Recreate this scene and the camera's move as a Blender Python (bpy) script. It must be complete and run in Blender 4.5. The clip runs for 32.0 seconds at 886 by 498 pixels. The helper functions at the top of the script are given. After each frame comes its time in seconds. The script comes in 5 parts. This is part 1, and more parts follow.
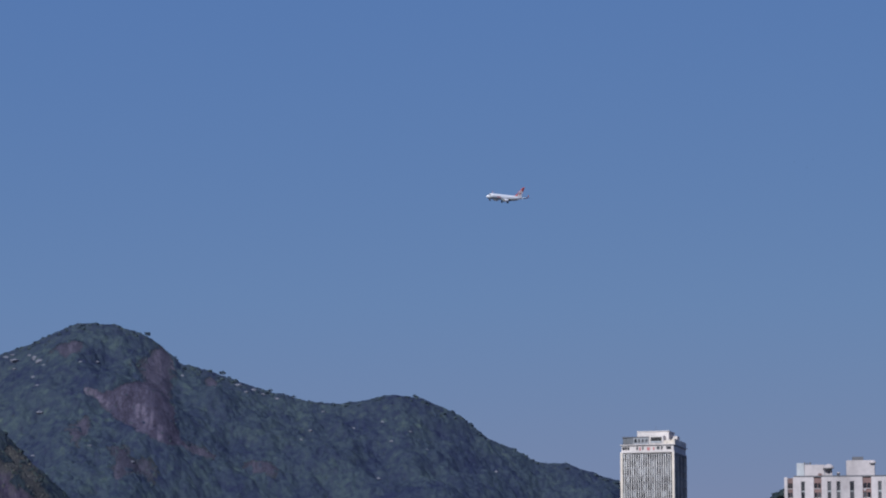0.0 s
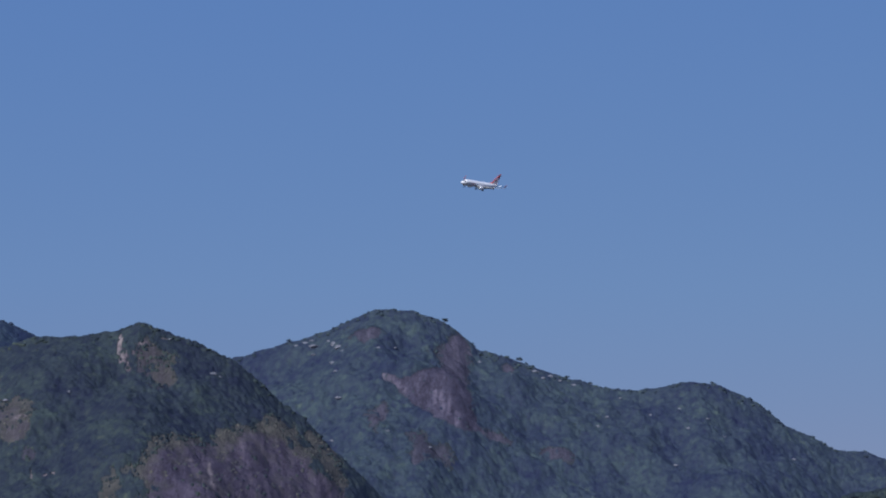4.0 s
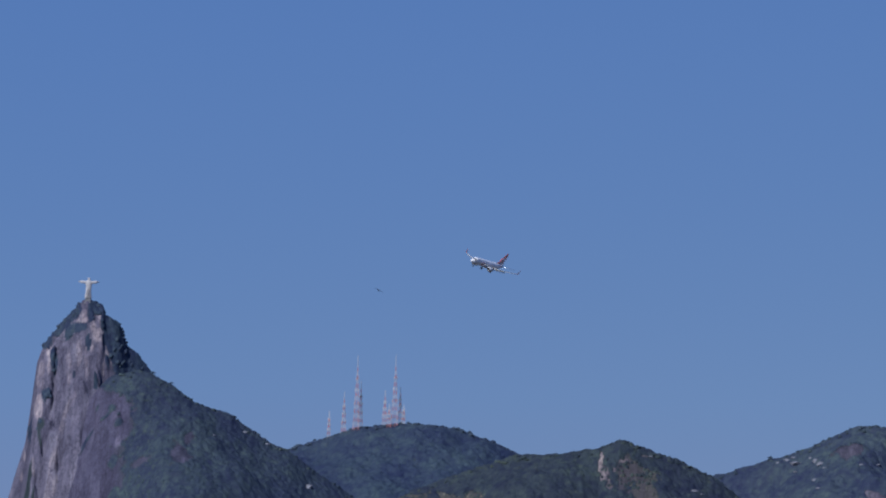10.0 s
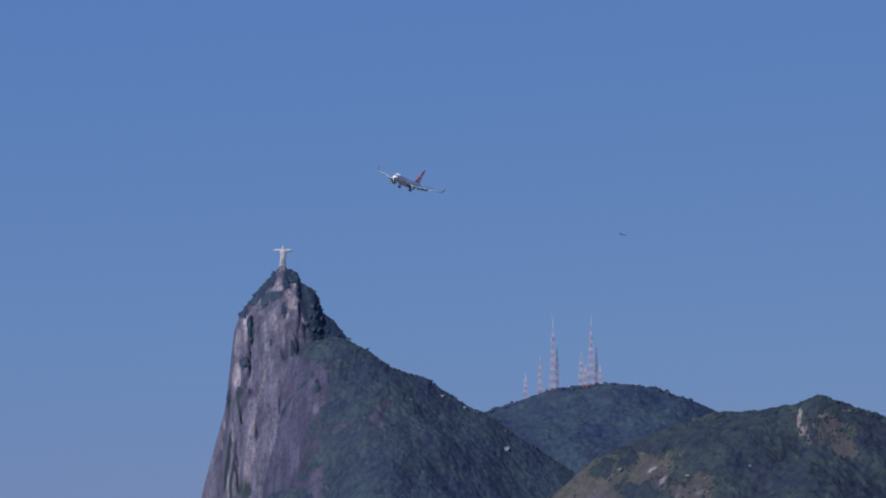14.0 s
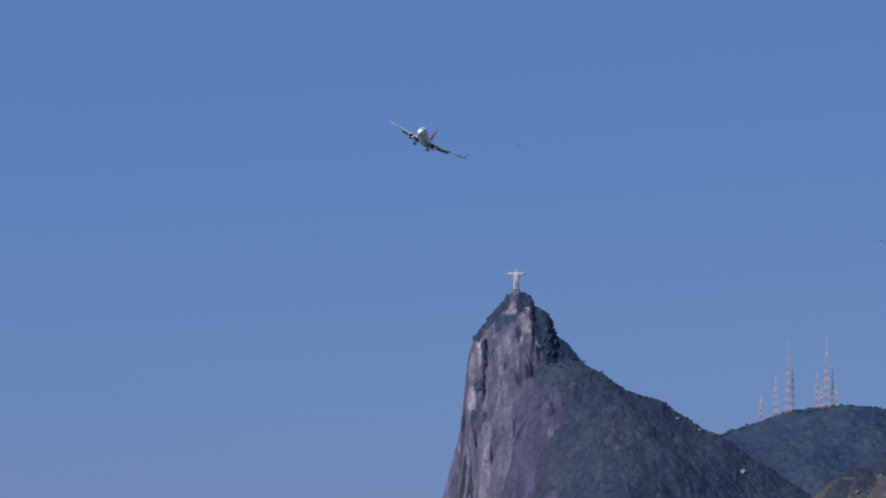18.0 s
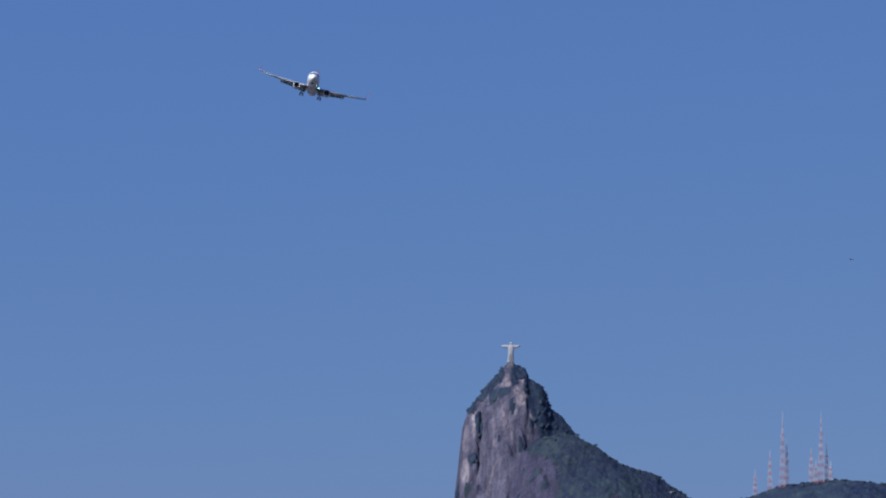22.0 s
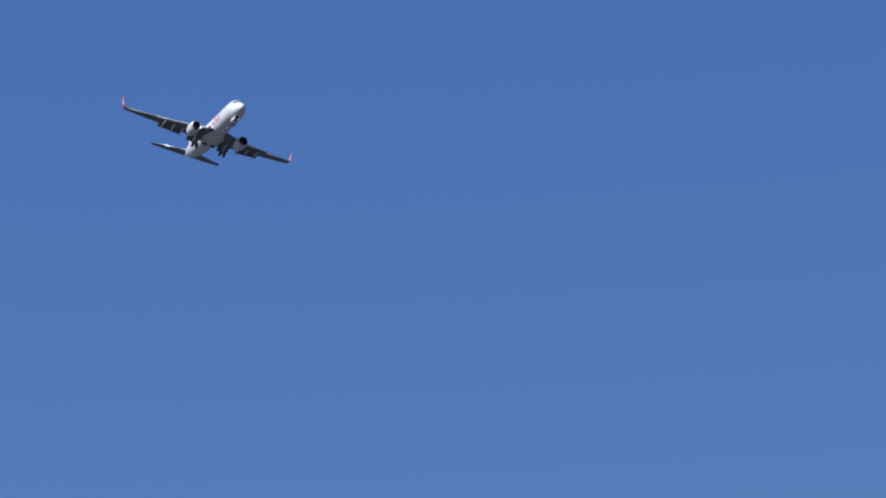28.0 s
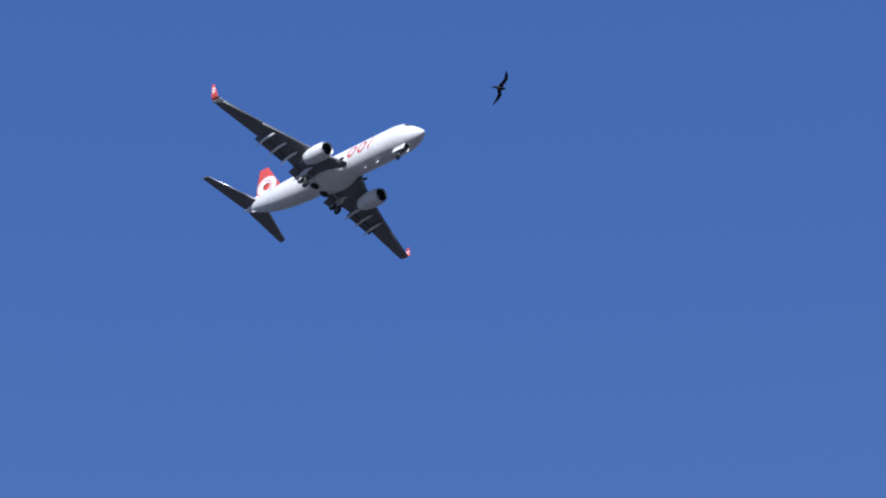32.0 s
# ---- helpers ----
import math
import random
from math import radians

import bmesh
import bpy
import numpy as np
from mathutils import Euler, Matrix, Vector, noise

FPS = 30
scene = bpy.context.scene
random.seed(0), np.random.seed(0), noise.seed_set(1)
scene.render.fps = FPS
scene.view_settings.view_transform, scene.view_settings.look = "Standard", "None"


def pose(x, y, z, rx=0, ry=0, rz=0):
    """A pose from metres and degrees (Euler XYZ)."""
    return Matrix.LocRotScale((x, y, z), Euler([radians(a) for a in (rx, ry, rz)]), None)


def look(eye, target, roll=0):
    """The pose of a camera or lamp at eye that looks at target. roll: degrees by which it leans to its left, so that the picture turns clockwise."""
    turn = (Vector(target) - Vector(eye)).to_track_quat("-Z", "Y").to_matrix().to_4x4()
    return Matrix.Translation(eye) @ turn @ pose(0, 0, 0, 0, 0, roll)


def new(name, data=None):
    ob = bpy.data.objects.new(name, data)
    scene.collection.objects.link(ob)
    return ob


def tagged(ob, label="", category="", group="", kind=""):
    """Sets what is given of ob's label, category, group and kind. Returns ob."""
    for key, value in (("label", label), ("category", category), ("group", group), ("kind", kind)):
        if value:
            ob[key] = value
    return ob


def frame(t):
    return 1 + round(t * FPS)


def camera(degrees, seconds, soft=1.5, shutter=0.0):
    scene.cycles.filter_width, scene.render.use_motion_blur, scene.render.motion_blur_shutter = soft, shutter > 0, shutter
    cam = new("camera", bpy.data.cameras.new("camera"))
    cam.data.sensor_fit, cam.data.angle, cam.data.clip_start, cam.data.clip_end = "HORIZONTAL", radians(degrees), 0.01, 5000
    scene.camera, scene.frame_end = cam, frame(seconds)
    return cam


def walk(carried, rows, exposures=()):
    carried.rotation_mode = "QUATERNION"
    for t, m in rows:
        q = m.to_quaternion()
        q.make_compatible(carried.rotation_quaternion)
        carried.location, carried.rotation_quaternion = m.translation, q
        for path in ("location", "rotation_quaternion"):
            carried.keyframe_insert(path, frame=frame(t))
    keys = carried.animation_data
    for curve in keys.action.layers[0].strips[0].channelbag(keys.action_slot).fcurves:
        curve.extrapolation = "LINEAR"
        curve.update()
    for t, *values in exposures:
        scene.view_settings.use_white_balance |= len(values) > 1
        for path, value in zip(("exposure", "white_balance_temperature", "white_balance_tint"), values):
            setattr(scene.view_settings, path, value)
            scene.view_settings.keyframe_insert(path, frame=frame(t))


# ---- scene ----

# ---------- camera: one long lens, panned by hand from one spot ----------
PAN = (
    (0, 0.000, 8.453, -0.00),
    (0.5, 0.698, 8.465, 0.33),
    (1, 1.416, 8.529, 0.31),
    (1.5, 2.850, 8.292, 0.37),
    (2, 2.901, 8.143, 0.45),
    (2.5, 3.453, 8.024, 0.52),
    (3, 4.006, 8.229, 0.53),
    (3.5, 4.736, 8.235, 0.72),
    (5.5, 7.415, 7.921, 0.77),
    (6, 8.241, 8.450, 1.11),
    (6.5, 8.920, 8.842, 1.19),
    (7, 9.587, 9.071, 1.34),
    (7.5, 9.860, 9.172, 1.18),
    (8, 10.725, 9.375, 1.35),
    (8.5, 11.682, 9.497, 1.44),
    (9, 12.544, 9.779, 1.65),
    (9.5, 13.370, 10.065, 1.66),
    (10, 14.241, 10.112, 1.61),
    (10.5, 14.873, 9.565, 1.32),
    (11, 15.448, 9.344, 1.02),
    (11.5, 16.652, 9.261, 0.79),
    (12, 17.029, 9.225, 0.86),
    (12.5, 17.236, 9.313, 0.77),
    (13, 17.646, 9.279, 0.92),
    (13.5, 17.541, 9.317, 0.71),
    (15.5, 18.914, 9.524, 0.90),
    (16, 19.278, 9.624, 1.02),
    (16.5, 20.470, 9.758, 0.99),
    (17, 20.913, 9.700, 1.05),
    (17.5, 21.445, 9.615, 1.00),
    (18, 22.048, 9.704, 0.94),
    (18.5, 22.011, 9.938, 1.01),
    (19, 21.867, 9.893, 1.00),
    (19.5, 21.807, 9.924, 0.99),
    (20, 21.744, 9.769, 1.11),
    (20.5, 21.666, 10.192, 1.17),
    (21, 21.727, 10.443, 1.22),
    (21.5, 21.759, 10.473, 1.22),
    (22, 21.978, 11.013, 1.25),
    (22.5, 22.101, 11.685, 1.26),
    (23, 21.777, 12.426, 1.16),
    (23.5, 21.735, 13.144, 1.03),
    (24, 21.196, 13.415, 1.22),
    (24.5, 20.502, 14.035, 1.12),
    (25, 19.527, 14.386, 1.13),
    (25.5, 18.098, 14.823, 1.16),
    (27.5, 16.467, 18.350, 1.20),
    (28, 16.075, 18.727, 1.07),
    (28.5, 15.455, 20.114, 1.18),
    (29, 14.309, 20.835, 1.12),
    (29.5, 13.960, 22.278, 1.22),
    (30, 12.154, 23.768, 1.14),
    (30.5, 11.014, 25.294, 1.20),
    (31, 7.860, 26.543, 1.16),
    (31.5, 4.986, 28.039, 1.27),
    (32, 1.866, 29.131, 1.24),
)
FLIGHT = (
    (0, 43.5, 2235.8, 371.6, 226.2, -2.6, -10.9),
    (1, -12.7, 2187.8, 363.1, 228.3, -2.3, -11.1),
    (2, -67.7, 2138.9, 354.7, 230.5, -1.9, -11.6),
    (3, -120.6, 2088.0, 346.3, 232.9, -1.7, -12.9),
    (4, -170.3, 2034.5, 338.2, 235.6, -1.7, -15.2),
    (5, -216.8, 1978.5, 330.4, 238.6, -1.6, -18.0),
    (6, -260.4, 1920.1, 323.4, 242.1, -1.4, -20.4),
    (7, -301.2, 1859.7, 317.1, 245.8, -0.9, -21.9),
    (8, -338.2, 1797.4, 311.4, 249.7, -0.7, -22.9),
    (9, -370.6, 1733.7, 305.9, 253.3, -1.1, -23.7),
    (10, -398.6, 1668.7, 300.3, 256.7, -1.9, -23.7),
    (11, -422.1, 1602.8, 294.7, 259.7, -2.7, -22.4),
    (12, -441.5, 1536.4, 289.0, 262.8, -2.9, -21.2),
    (13, -457.1, 1469.6, 283.3, 266.5, -2.3, -21.1),
    (14, -468.2, 1402.8, 277.7, 270.5, -2.1, -20.7),
    (15, -475.0, 1336.0, 272.3, 274.7, -2.2, -20.5),
    (16, -477.4, 1269.3, 266.9, 279.3, -2.1, -21.6),
    (17, -475.4, 1202.7, 261.5, 284.1, -1.6, -24.4),
    (18, -468.9, 1136.5, 256.5, 288.3, -1.0, -26.5),
    (19, -457.7, 1070.7, 252.3, 290.9, -0.8, -24.8),
    (20, -441.9, 1005.6, 248.8, 291.6, -1.6, -18.5),
    (21, -422.2, 941.5, 244.8, 292.3, -2.7, -14.4),
    (22, -399.6, 878.3, 241.0, 295.3, -4.2, -13.3),
    (23, -374.4, 815.9, 237.7, 298.0, -1.8, -13.8),
    (24, -345.8, 755.4, 234.4, 301.3, -1.6, -13.3),
    (24.5, -330.1, 726.3, 232.7, 302.4, -1.3, -12.6),
    (25, -313.6, 697.8, 230.9, 303.1, -2.1, -12.3),
    (25.5, -296.4, 670.1, 229.1, 303.9, -2.0, -12.4),
    (26, -278.6, 642.9, 227.2, 304.5, -1.7, -12.4),
    (26.5, -260.2, 616.3, 225.2, 305.0, -1.6, -12.1),
    (27, -241.2, 590.1, 223.3, 305.6, -1.6, -11.6),
    (27.5, -221.7, 564.2, 221.3, 306.4, -1.6, -10.8),
    (28, -201.6, 538.4, 219.5, 307.4, -1.7, -10.2),
    (28.5, -180.9, 512.8, 217.6, 307.9, -2.3, -10.7),
    (29, -159.8, 487.5, 215.9, 308.7, -2.8, -11.1),
    (29.5, -138.3, 462.6, 214.2, 309.6, -2.7, -12.3),
    (30, -116.3, 438.2, 212.6, 310.4, -2.5, -13.0),
    (30.5, -94.0, 414.6, 211.2, 311.1, -3.1, -14.4),
    (31, -71.4, 391.9, 209.9, 311.9, -3.4, -15.7),
    (31.5, -48.5, 370.0, 208.8, 312.7, -3.3, -17.6),
    (32, -25.3, 349.1, 207.9, 311.7, -4.7, -18.2),
)

cam = camera(15.94, 32.0, soft=2.1)
walk(cam, [(t, pose(0, 0, 2, 90 + p, 0, y) @ pose(0, 0, 0, 0, 0, r)) for t, y, p, r in PAN],
     exposures=((0.0, -0.08, 5700, 10), (6.0, 0.15, 5700, 10), (9.0, 0.06, 5700, 10), (14.0, 0.10, 5700, 10), (16.0, 0.16, 5700, 10), (18.0, 0.12, 5700, 10), (22.0, 0.08, 5700, 10), (25.0, 0.08, 5700, 10), (28.0, 0.09, 5700, 10), (32.0, 0.19, 5700, 10)))

# ---------- daylight ----------
SUN_COMPASS, SUN_HEIGHT = 202.0, 36.0
world = bpy.data.worlds.new("world")
scene.world = world
world.use_nodes = True
wt = world.node_tree
sky = wt.nodes.new("ShaderNodeTexSky")
sky.sky_type = 'NISHITA'
sky.sun_disc = False
sky.sun_elevation, sky.sun_rotation = radians(SUN_HEIGHT), radians(SUN_COMPASS)
sky.altitude, sky.air_density, sky.dust_density, sky.ozone_density = 300, 1.0, 0.2, 4.0
tint = wt.nodes.new("ShaderNodeMix")
tint.data_type, tint.blend_type = 'RGBA', 'MULTIPLY'
tint.inputs[0].default_value = 1.0
tint.inputs[7].default_value = (0.37, 0.235, 0.03, 1)
clear = wt.nodes.new("ShaderNodeMix")
clear.data_type, clear.blend_type = 'RGBA', 'ADD'
clear.inputs[0].default_value = 1.0
clear.inputs[7].default_value = (0.69, 1.64, 4.9, 1)
wt.links.new(sky.outputs["Color"], tint.inputs[6])
wt.links.new(tint.outputs[2], clear.inputs[6])
# the clear air deepens towards the zenith and greys in the city's smog near the horizon
up = wt.nodes.new("ShaderNodeTexCoord")
axis = wt.nodes.new("ShaderNodeSeparateXYZ")
fade = wt.nodes.new("ShaderNodeValToRGB")
for el in range(3):
    fade.color_ramp.elements.new(0.5)
for el, (p, c) in zip(fade.color_ramp.elements, ((0.055, (0.975, 0.885, 0.865)), (0.13, (0.985, 1.005, 0.957)), (0.24, (0.955, 0.983, 0.956)), (0.50, (0.80, 0.815, 0.875)), (0.75, (0.68, 0.70, 0.78)))):
    el.position, el.color = p, (*c, 1)
deep = wt.nodes.new("ShaderNodeMix")
deep.data_type, deep.blend_type = 'RGBA', 'MULTIPLY'
deep.inputs[0].default_value = 1.0
wt.links.new(up.outputs["Generated"], axis.inputs[0])
wt.links.new(axis.outputs["Z"], fade.inputs[0])
wt.links.new(clear.outputs[2], deep.inputs[6])
wt.links.new(fade.outputs[0], deep.inputs[7])
wt.links.new(deep.outputs[2], wt.nodes["Background"].inputs["Color"])
wt.nodes["Background"].inputs["Strength"].default_value = 0.08
sun_data = bpy.data.lights.new("sun", 'SUN')
sun_data.energy, sun_data.angle, sun_data.color = 5.0, radians(0.5), (1.0, 0.95, 0.88)
sun = new("sun", sun_data)
a, e = radians(SUN_COMPASS), radians(SUN_HEIGHT)
sun_way = Vector((math.sin(a) * math.cos(e), math.cos(a) * math.cos(e), math.sin(e)))
sun.matrix_world = look(sun_way * 100, (0, 0, 0))


# ---------- materials ----------
def ramp(nt, socket, stops):
    n = nt.nodes.new("ShaderNodeValToRGB")
    while len(n.color_ramp.elements) < len(stops):
        n.color_ramp.elements.new(0.5)
    for el, (p, c) in zip(n.color_ramp.elements, stops):
        el.position, el.color = p, (*c, 1)
    nt.links.new(socket, n.inputs[0])
    return n.outputs[0]


def noise_tex(nt, scale, detail=4.0, rough=0.55, stretch=(1, 1, 1)):
    co = nt.nodes.new("ShaderNodeTexCoord")
    mp = nt.nodes.new("ShaderNodeMapping")
    mp.inputs["Scale"].default_value = stretch
    nt.links.new(co.outputs["Object"], mp.inputs["Vector"])
    n = nt.nodes.new("ShaderNodeTexNoise")
    n.inputs["Scale"].default_value, n.inputs["Detail"].default_value, n.inputs["Roughness"].default_value = scale, detail, rough
    nt.links.new(mp.outputs[0], n.inputs["Vector"])
    return n.outputs["Fac"]


def mix(nt, fac, a, b, blend='MIX'):
    n = nt.nodes.new("ShaderNodeMix")
    n.data_type, n.blend_type = 'RGBA', blend
    for i, v in ((0, fac), (6, a), (7, b)):
        if isinstance(v, bpy.types.NodeSocket):
            nt.links.new(v, n.inputs[i])
        elif i == 0:
            n.inputs[0].default_value = v
        else:
            n.inputs[i].default_value = (*v, 1)
    return n.outputs[2]


def bump(nt, bsdf, height, strength, distance):
    n = nt.nodes.new("ShaderNodeBump")
    n.inputs["Strength"].default_value, n.inputs["Distance"].default_value = strength, distance
    nt.links.new(height, n.inputs["Height"])
    nt.links.new(n.outputs[0], bsdf.inputs["Normal"])


def base(name, rough=0.7, metal=0.0):
    m = bpy.data.materials.new(name)
    m.use_nodes = True
    b = m.node_tree.nodes["Principled BSDF"]
    b.inputs["Roughness"].default_value, b.inputs["Metallic"].default_value = rough, metal
    return m, m.node_tree, b


def plain(name, colour, rough=0.6, metal=0.0, grime=0.12, scale=1.5, spec=0.5):
    """A painted or bare surface with light soiling at two sizes."""
    m, nt, b = base(name, rough, metal)
    dark = tuple(c * (1 - 2.2 * grime) for c in colour)
    lite = tuple(min(1, c * (1 + grime)) for c in colour)
    big = ramp(nt, noise_tex(nt, scale * 0.2, 3), ((0.3, dark), (0.7, lite)))
    fine = ramp(nt, noise_tex(nt, scale * 3, 5), ((0.35, (0.86, 0.86, 0.86)), (0.65, (1, 1, 1))))
    nt.links.new(mix(nt, 1.0, big, fine, 'MULTIPLY'), b.inputs["Base Color"])
    b.inputs["Specular IOR Level"].default_value = spec
    return m


def leaf_material(name, low, mid, high):
    m, nt, b = base(name, 0.85)
    g = nt.nodes.new("ShaderNodeNewGeometry")
    per = ramp(nt, g.outputs["Random Per Island"], ((0.0, low), (0.5, mid), (0.93, high), (1.0, tuple(c * 1.25 for c in high))))
    area = ramp(nt, noise_tex(nt, 0.012, 4), ((0.35, (0.74, 0.77, 0.82)), (0.65, (1.12, 1.09, 1.0))))
    fine = ramp(nt, noise_tex(nt, 0.9, 3), ((0.3, (0.78, 0.78, 0.78)), (0.7, (1.16, 1.16, 1.16))))
    nt.links.new(mix(nt, 1.0, mix(nt, 1.0, per, area, 'MULTIPLY'), fine, 'MULTIPLY'), b.inputs["Base Color"])
    b.inputs["Specular IOR Level"].default_value = 0.08
    bump(nt, b, noise_tex(nt, 1.3, 3), 0.3, 0.5)
    return m


def hill_material(name, rock_dark, rock_mid, rock_pale, dry, floor, lichen=(3.0, 2.75, 2.1)):
    """Bare rock with hanging stains, dry grass and the forest's ground, shared out by the mesh's own masks."""
    m, nt, b = base(name, 0.85)
    streak = noise_tex(nt, 0.16, 6, 0.62, (1, 0.16, 0.10))
    broad = noise_tex(nt, 0.022, 5, 0.6, (1, 1, 0.55))
    stone = ramp(nt, streak, ((0.30, rock_dark), (0.50, rock_mid), (0.74, rock_pale)))
    wide = noise_tex(nt, 0.045, 4, 0.6, (1, 0.2, 0.10))
    stone = mix(nt, 1.0, stone, ramp(nt, wide, ((0.34, (0.72, 0.71, 0.75)), (0.52, (1.0, 1.0, 1.0)), (0.70, (1.22, 1.18, 1.14)))), 'MULTIPLY')
    stone = mix(nt, 1.0, stone, ramp(nt, broad, ((0.3, (0.62, 0.60, 0.64)), (0.68, (1.2, 1.14, 1.08)))), 'MULTIPLY')
    crack = ramp(nt, noise_tex(nt, 0.05, 6, 0.7, (1, 0.3, 0.14)), ((0.476, (1, 1, 1)), (0.496, (0.55, 0.55, 0.58)), (0.504, (0.55, 0.55, 0.58)), (0.524, (1, 1, 1))))
    stone = mix(nt, 0.85, stone, crack, 'MULTIPLY')
    joint = ramp(nt, noise_tex(nt, 0.085, 6, 0.72, (1, 0.7, 0.6)), ((0.470, (1, 1, 1)), (0.494, (0.50, 0.50, 0.54)), (0.508, (0.50, 0.50, 0.54)), (0.535, (1, 1, 1))))
    stone = mix(nt, 0.7, stone, joint, 'MULTIPLY')
    speck = ramp(nt, noise_tex(nt, 0.5, 6, 0.75), ((0.32, (0.70, 0.70, 0.72)), (0.68, (1.25, 1.24, 1.22))))
    stone = mix(nt, 1.0, stone, speck, 'MULTIPLY')
    grass = ramp(nt, noise_tex(nt, 0.09, 6, 0.65), ((0.3, tuple(c * 0.5 for c in dry)), (0.7, dry)))
    soil = ramp(nt, noise_tex(nt, 0.05, 6, 0.65), ((0.3, tuple(c * 0.6 for c in floor)), (0.7, floor)))
    at = nt.nodes.new("ShaderNodeAttribute")
    at.attribute_name = "cover"
    sep = nt.nodes.new("ShaderNodeSeparateColor")
    nt.links.new(at.outputs["Color"], sep.inputs[0])
    col = mix(nt, sep.outputs[1], soil, grass)
    col = mix(nt, sep.outputs[0], col, stone)
    pale = mix(nt, 1.0, stone, lichen, 'MULTIPLY')
    nt.links.new(mix(nt, sep.outputs[2], col, pale), b.inputs["Base Color"])
    b.inputs["Specular IOR Level"].default_value = 0.2
    bump(nt, b, noise_tex(nt, 0.12, 7, 0.7, (1, 1, 0.3)), 0.7, 4.0)
    return m


# blue in the leaf colours stands in for haze, most on the far hill
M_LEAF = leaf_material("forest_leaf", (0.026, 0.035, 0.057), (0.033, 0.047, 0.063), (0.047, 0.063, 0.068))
M_LEAF_FAR = leaf_material("hazy_far_leaf", (0.028, 0.038, 0.067), (0.033, 0.047, 0.073), (0.042, 0.057, 0.079))
M_LEAF_DRY = leaf_material("olive_scrub_leaf", (0.044, 0.046, 0.048), (0.062, 0.063, 0.060), (0.090, 0.086, 0.076))


def canopy_material(name, low, mid, high, top):
    m, nt, b = base(name, 0.7)
    at = nt.nodes.new("ShaderNodeAttribute")
    at.attribute_name = "crown"
    sep = nt.nodes.new("ShaderNodeSeparateColor")
    nt.links.new(at.outputs["Color"], sep.inputs[0])
    per = ramp(nt, sep.outputs[0], ((0.0, low), (0.45, mid), (0.85, high), (1.0, top)))
    area = ramp(nt, noise_tex(nt, 0.014, 4), ((0.35, (0.76, 0.74, 0.90)), (0.65, (1.16, 1.18, 1.02))))
    mid_grain = ramp(nt, noise_tex(nt, 0.11, 4, 0.6), ((0.35, (0.71, 0.72, 0.86)), (0.65, (1.24, 1.25, 1.10))))
    fine = ramp(nt, noise_tex(nt, 0.5, 5, 0.75), ((0.32, (0.78, 0.78, 0.80)), (0.68, (1.18, 1.18, 1.16))))
    col = mix(nt, 1.0, mix(nt, 1.0, mix(nt, 1.0, per, area, 'MULTIPLY'), mid_grain, 'MULTIPLY'), fine, 'MULTIPLY')
    nt.links.new(col, b.inputs["Base Color"])
    b.inputs["Specular IOR Level"].default_value = 0.08
    bump(nt, b, noise_tex(nt, 0.45, 5, 0.7), 0.5, 1.6)
    return m


# canopy colours carry blue distance haze, strongest for the far hill
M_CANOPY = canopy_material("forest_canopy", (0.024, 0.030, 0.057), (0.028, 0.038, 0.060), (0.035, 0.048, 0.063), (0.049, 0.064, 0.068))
# ridge copy is paler: more haze is put into its colour
M_CANOPY_RIDGE = canopy_material("hazy_ridge_canopy", (0.026, 0.032, 0.060), (0.031, 0.042, 0.065), (0.038, 0.051, 0.068), (0.051, 0.065, 0.073))
M_CANOPY_FAR = canopy_material("hazy_far_canopy", (0.024, 0.032, 0.063), (0.027, 0.039, 0.067), (0.033, 0.047, 0.071), (0.044, 0.059, 0.076))
# near copy is darker because less haze is put into its colour
M_CANOPY_NEAR = canopy_material("less_hazy_near_canopy", (0.020, 0.025, 0.042), (0.025, 0.033, 0.046), (0.032, 0.042, 0.048), (0.049, 0.057, 0.054))

M_LEAF_NEAR = leaf_material("less_hazy_near_leaf", (0.021, 0.028, 0.039), (0.028, 0.039, 0.045), (0.040, 0.052, 0.049))
# blue in the rock and soil colours also stands in for distance haze
M_HILL_NEAR = hill_material("dark_granite_and_dry_grass", (0.041, 0.036, 0.060), (0.058, 0.051, 0.082), (0.091, 0.082, 0.108), (0.077, 0.073, 0.068), (0.032, 0.038, 0.050), (3.7, 3.7, 2.5))
M_HILL_SLAB = hill_material("grey_purple_granite_slab", (0.043, 0.043, 0.078), (0.056, 0.056, 0.098), (0.076, 0.076, 0.122), (0.092, 0.080, 0.062), (0.030, 0.040, 0.046), (2.5, 2.4, 2.1))
M_HILL_RIDGE = hill_material("purple_granite_and_forest_floor", (0.045, 0.044, 0.074), (0.060, 0.057, 0.090), (0.083, 0.079, 0.116), (0.092, 0.080, 0.062), (0.030, 0.040, 0.042), (2.500, 2.400, 2.100))
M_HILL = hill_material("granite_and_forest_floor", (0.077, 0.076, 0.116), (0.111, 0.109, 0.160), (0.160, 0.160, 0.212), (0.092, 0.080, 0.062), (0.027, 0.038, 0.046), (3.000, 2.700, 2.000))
M_BARK = plain("bark", (0.10, 0.075, 0.055), 0.9, scale=0.8)
M_GROUND = plain("city_ground", (0.066, 0.067, 0.070), 0.9, grime=0.25, scale=0.02)
M_SOAPSTONE = plain("pale_soapstone", (0.36, 0.35, 0.37), 0.75, grime=0.1, scale=0.4)
M_PEDESTAL = plain("dark_pedestal_granite", (0.13, 0.13, 0.145), 0.6, grime=0.2, scale=0.5)
M_PALE_ROCK = plain("pale_boulder_rock", (0.148, 0.152, 0.185), 0.9, grime=0.3, scale=0.3)
M_RED = plain("red_mast_paint", (0.41, 0.14, 0.14), 0.6, scale=0.5)
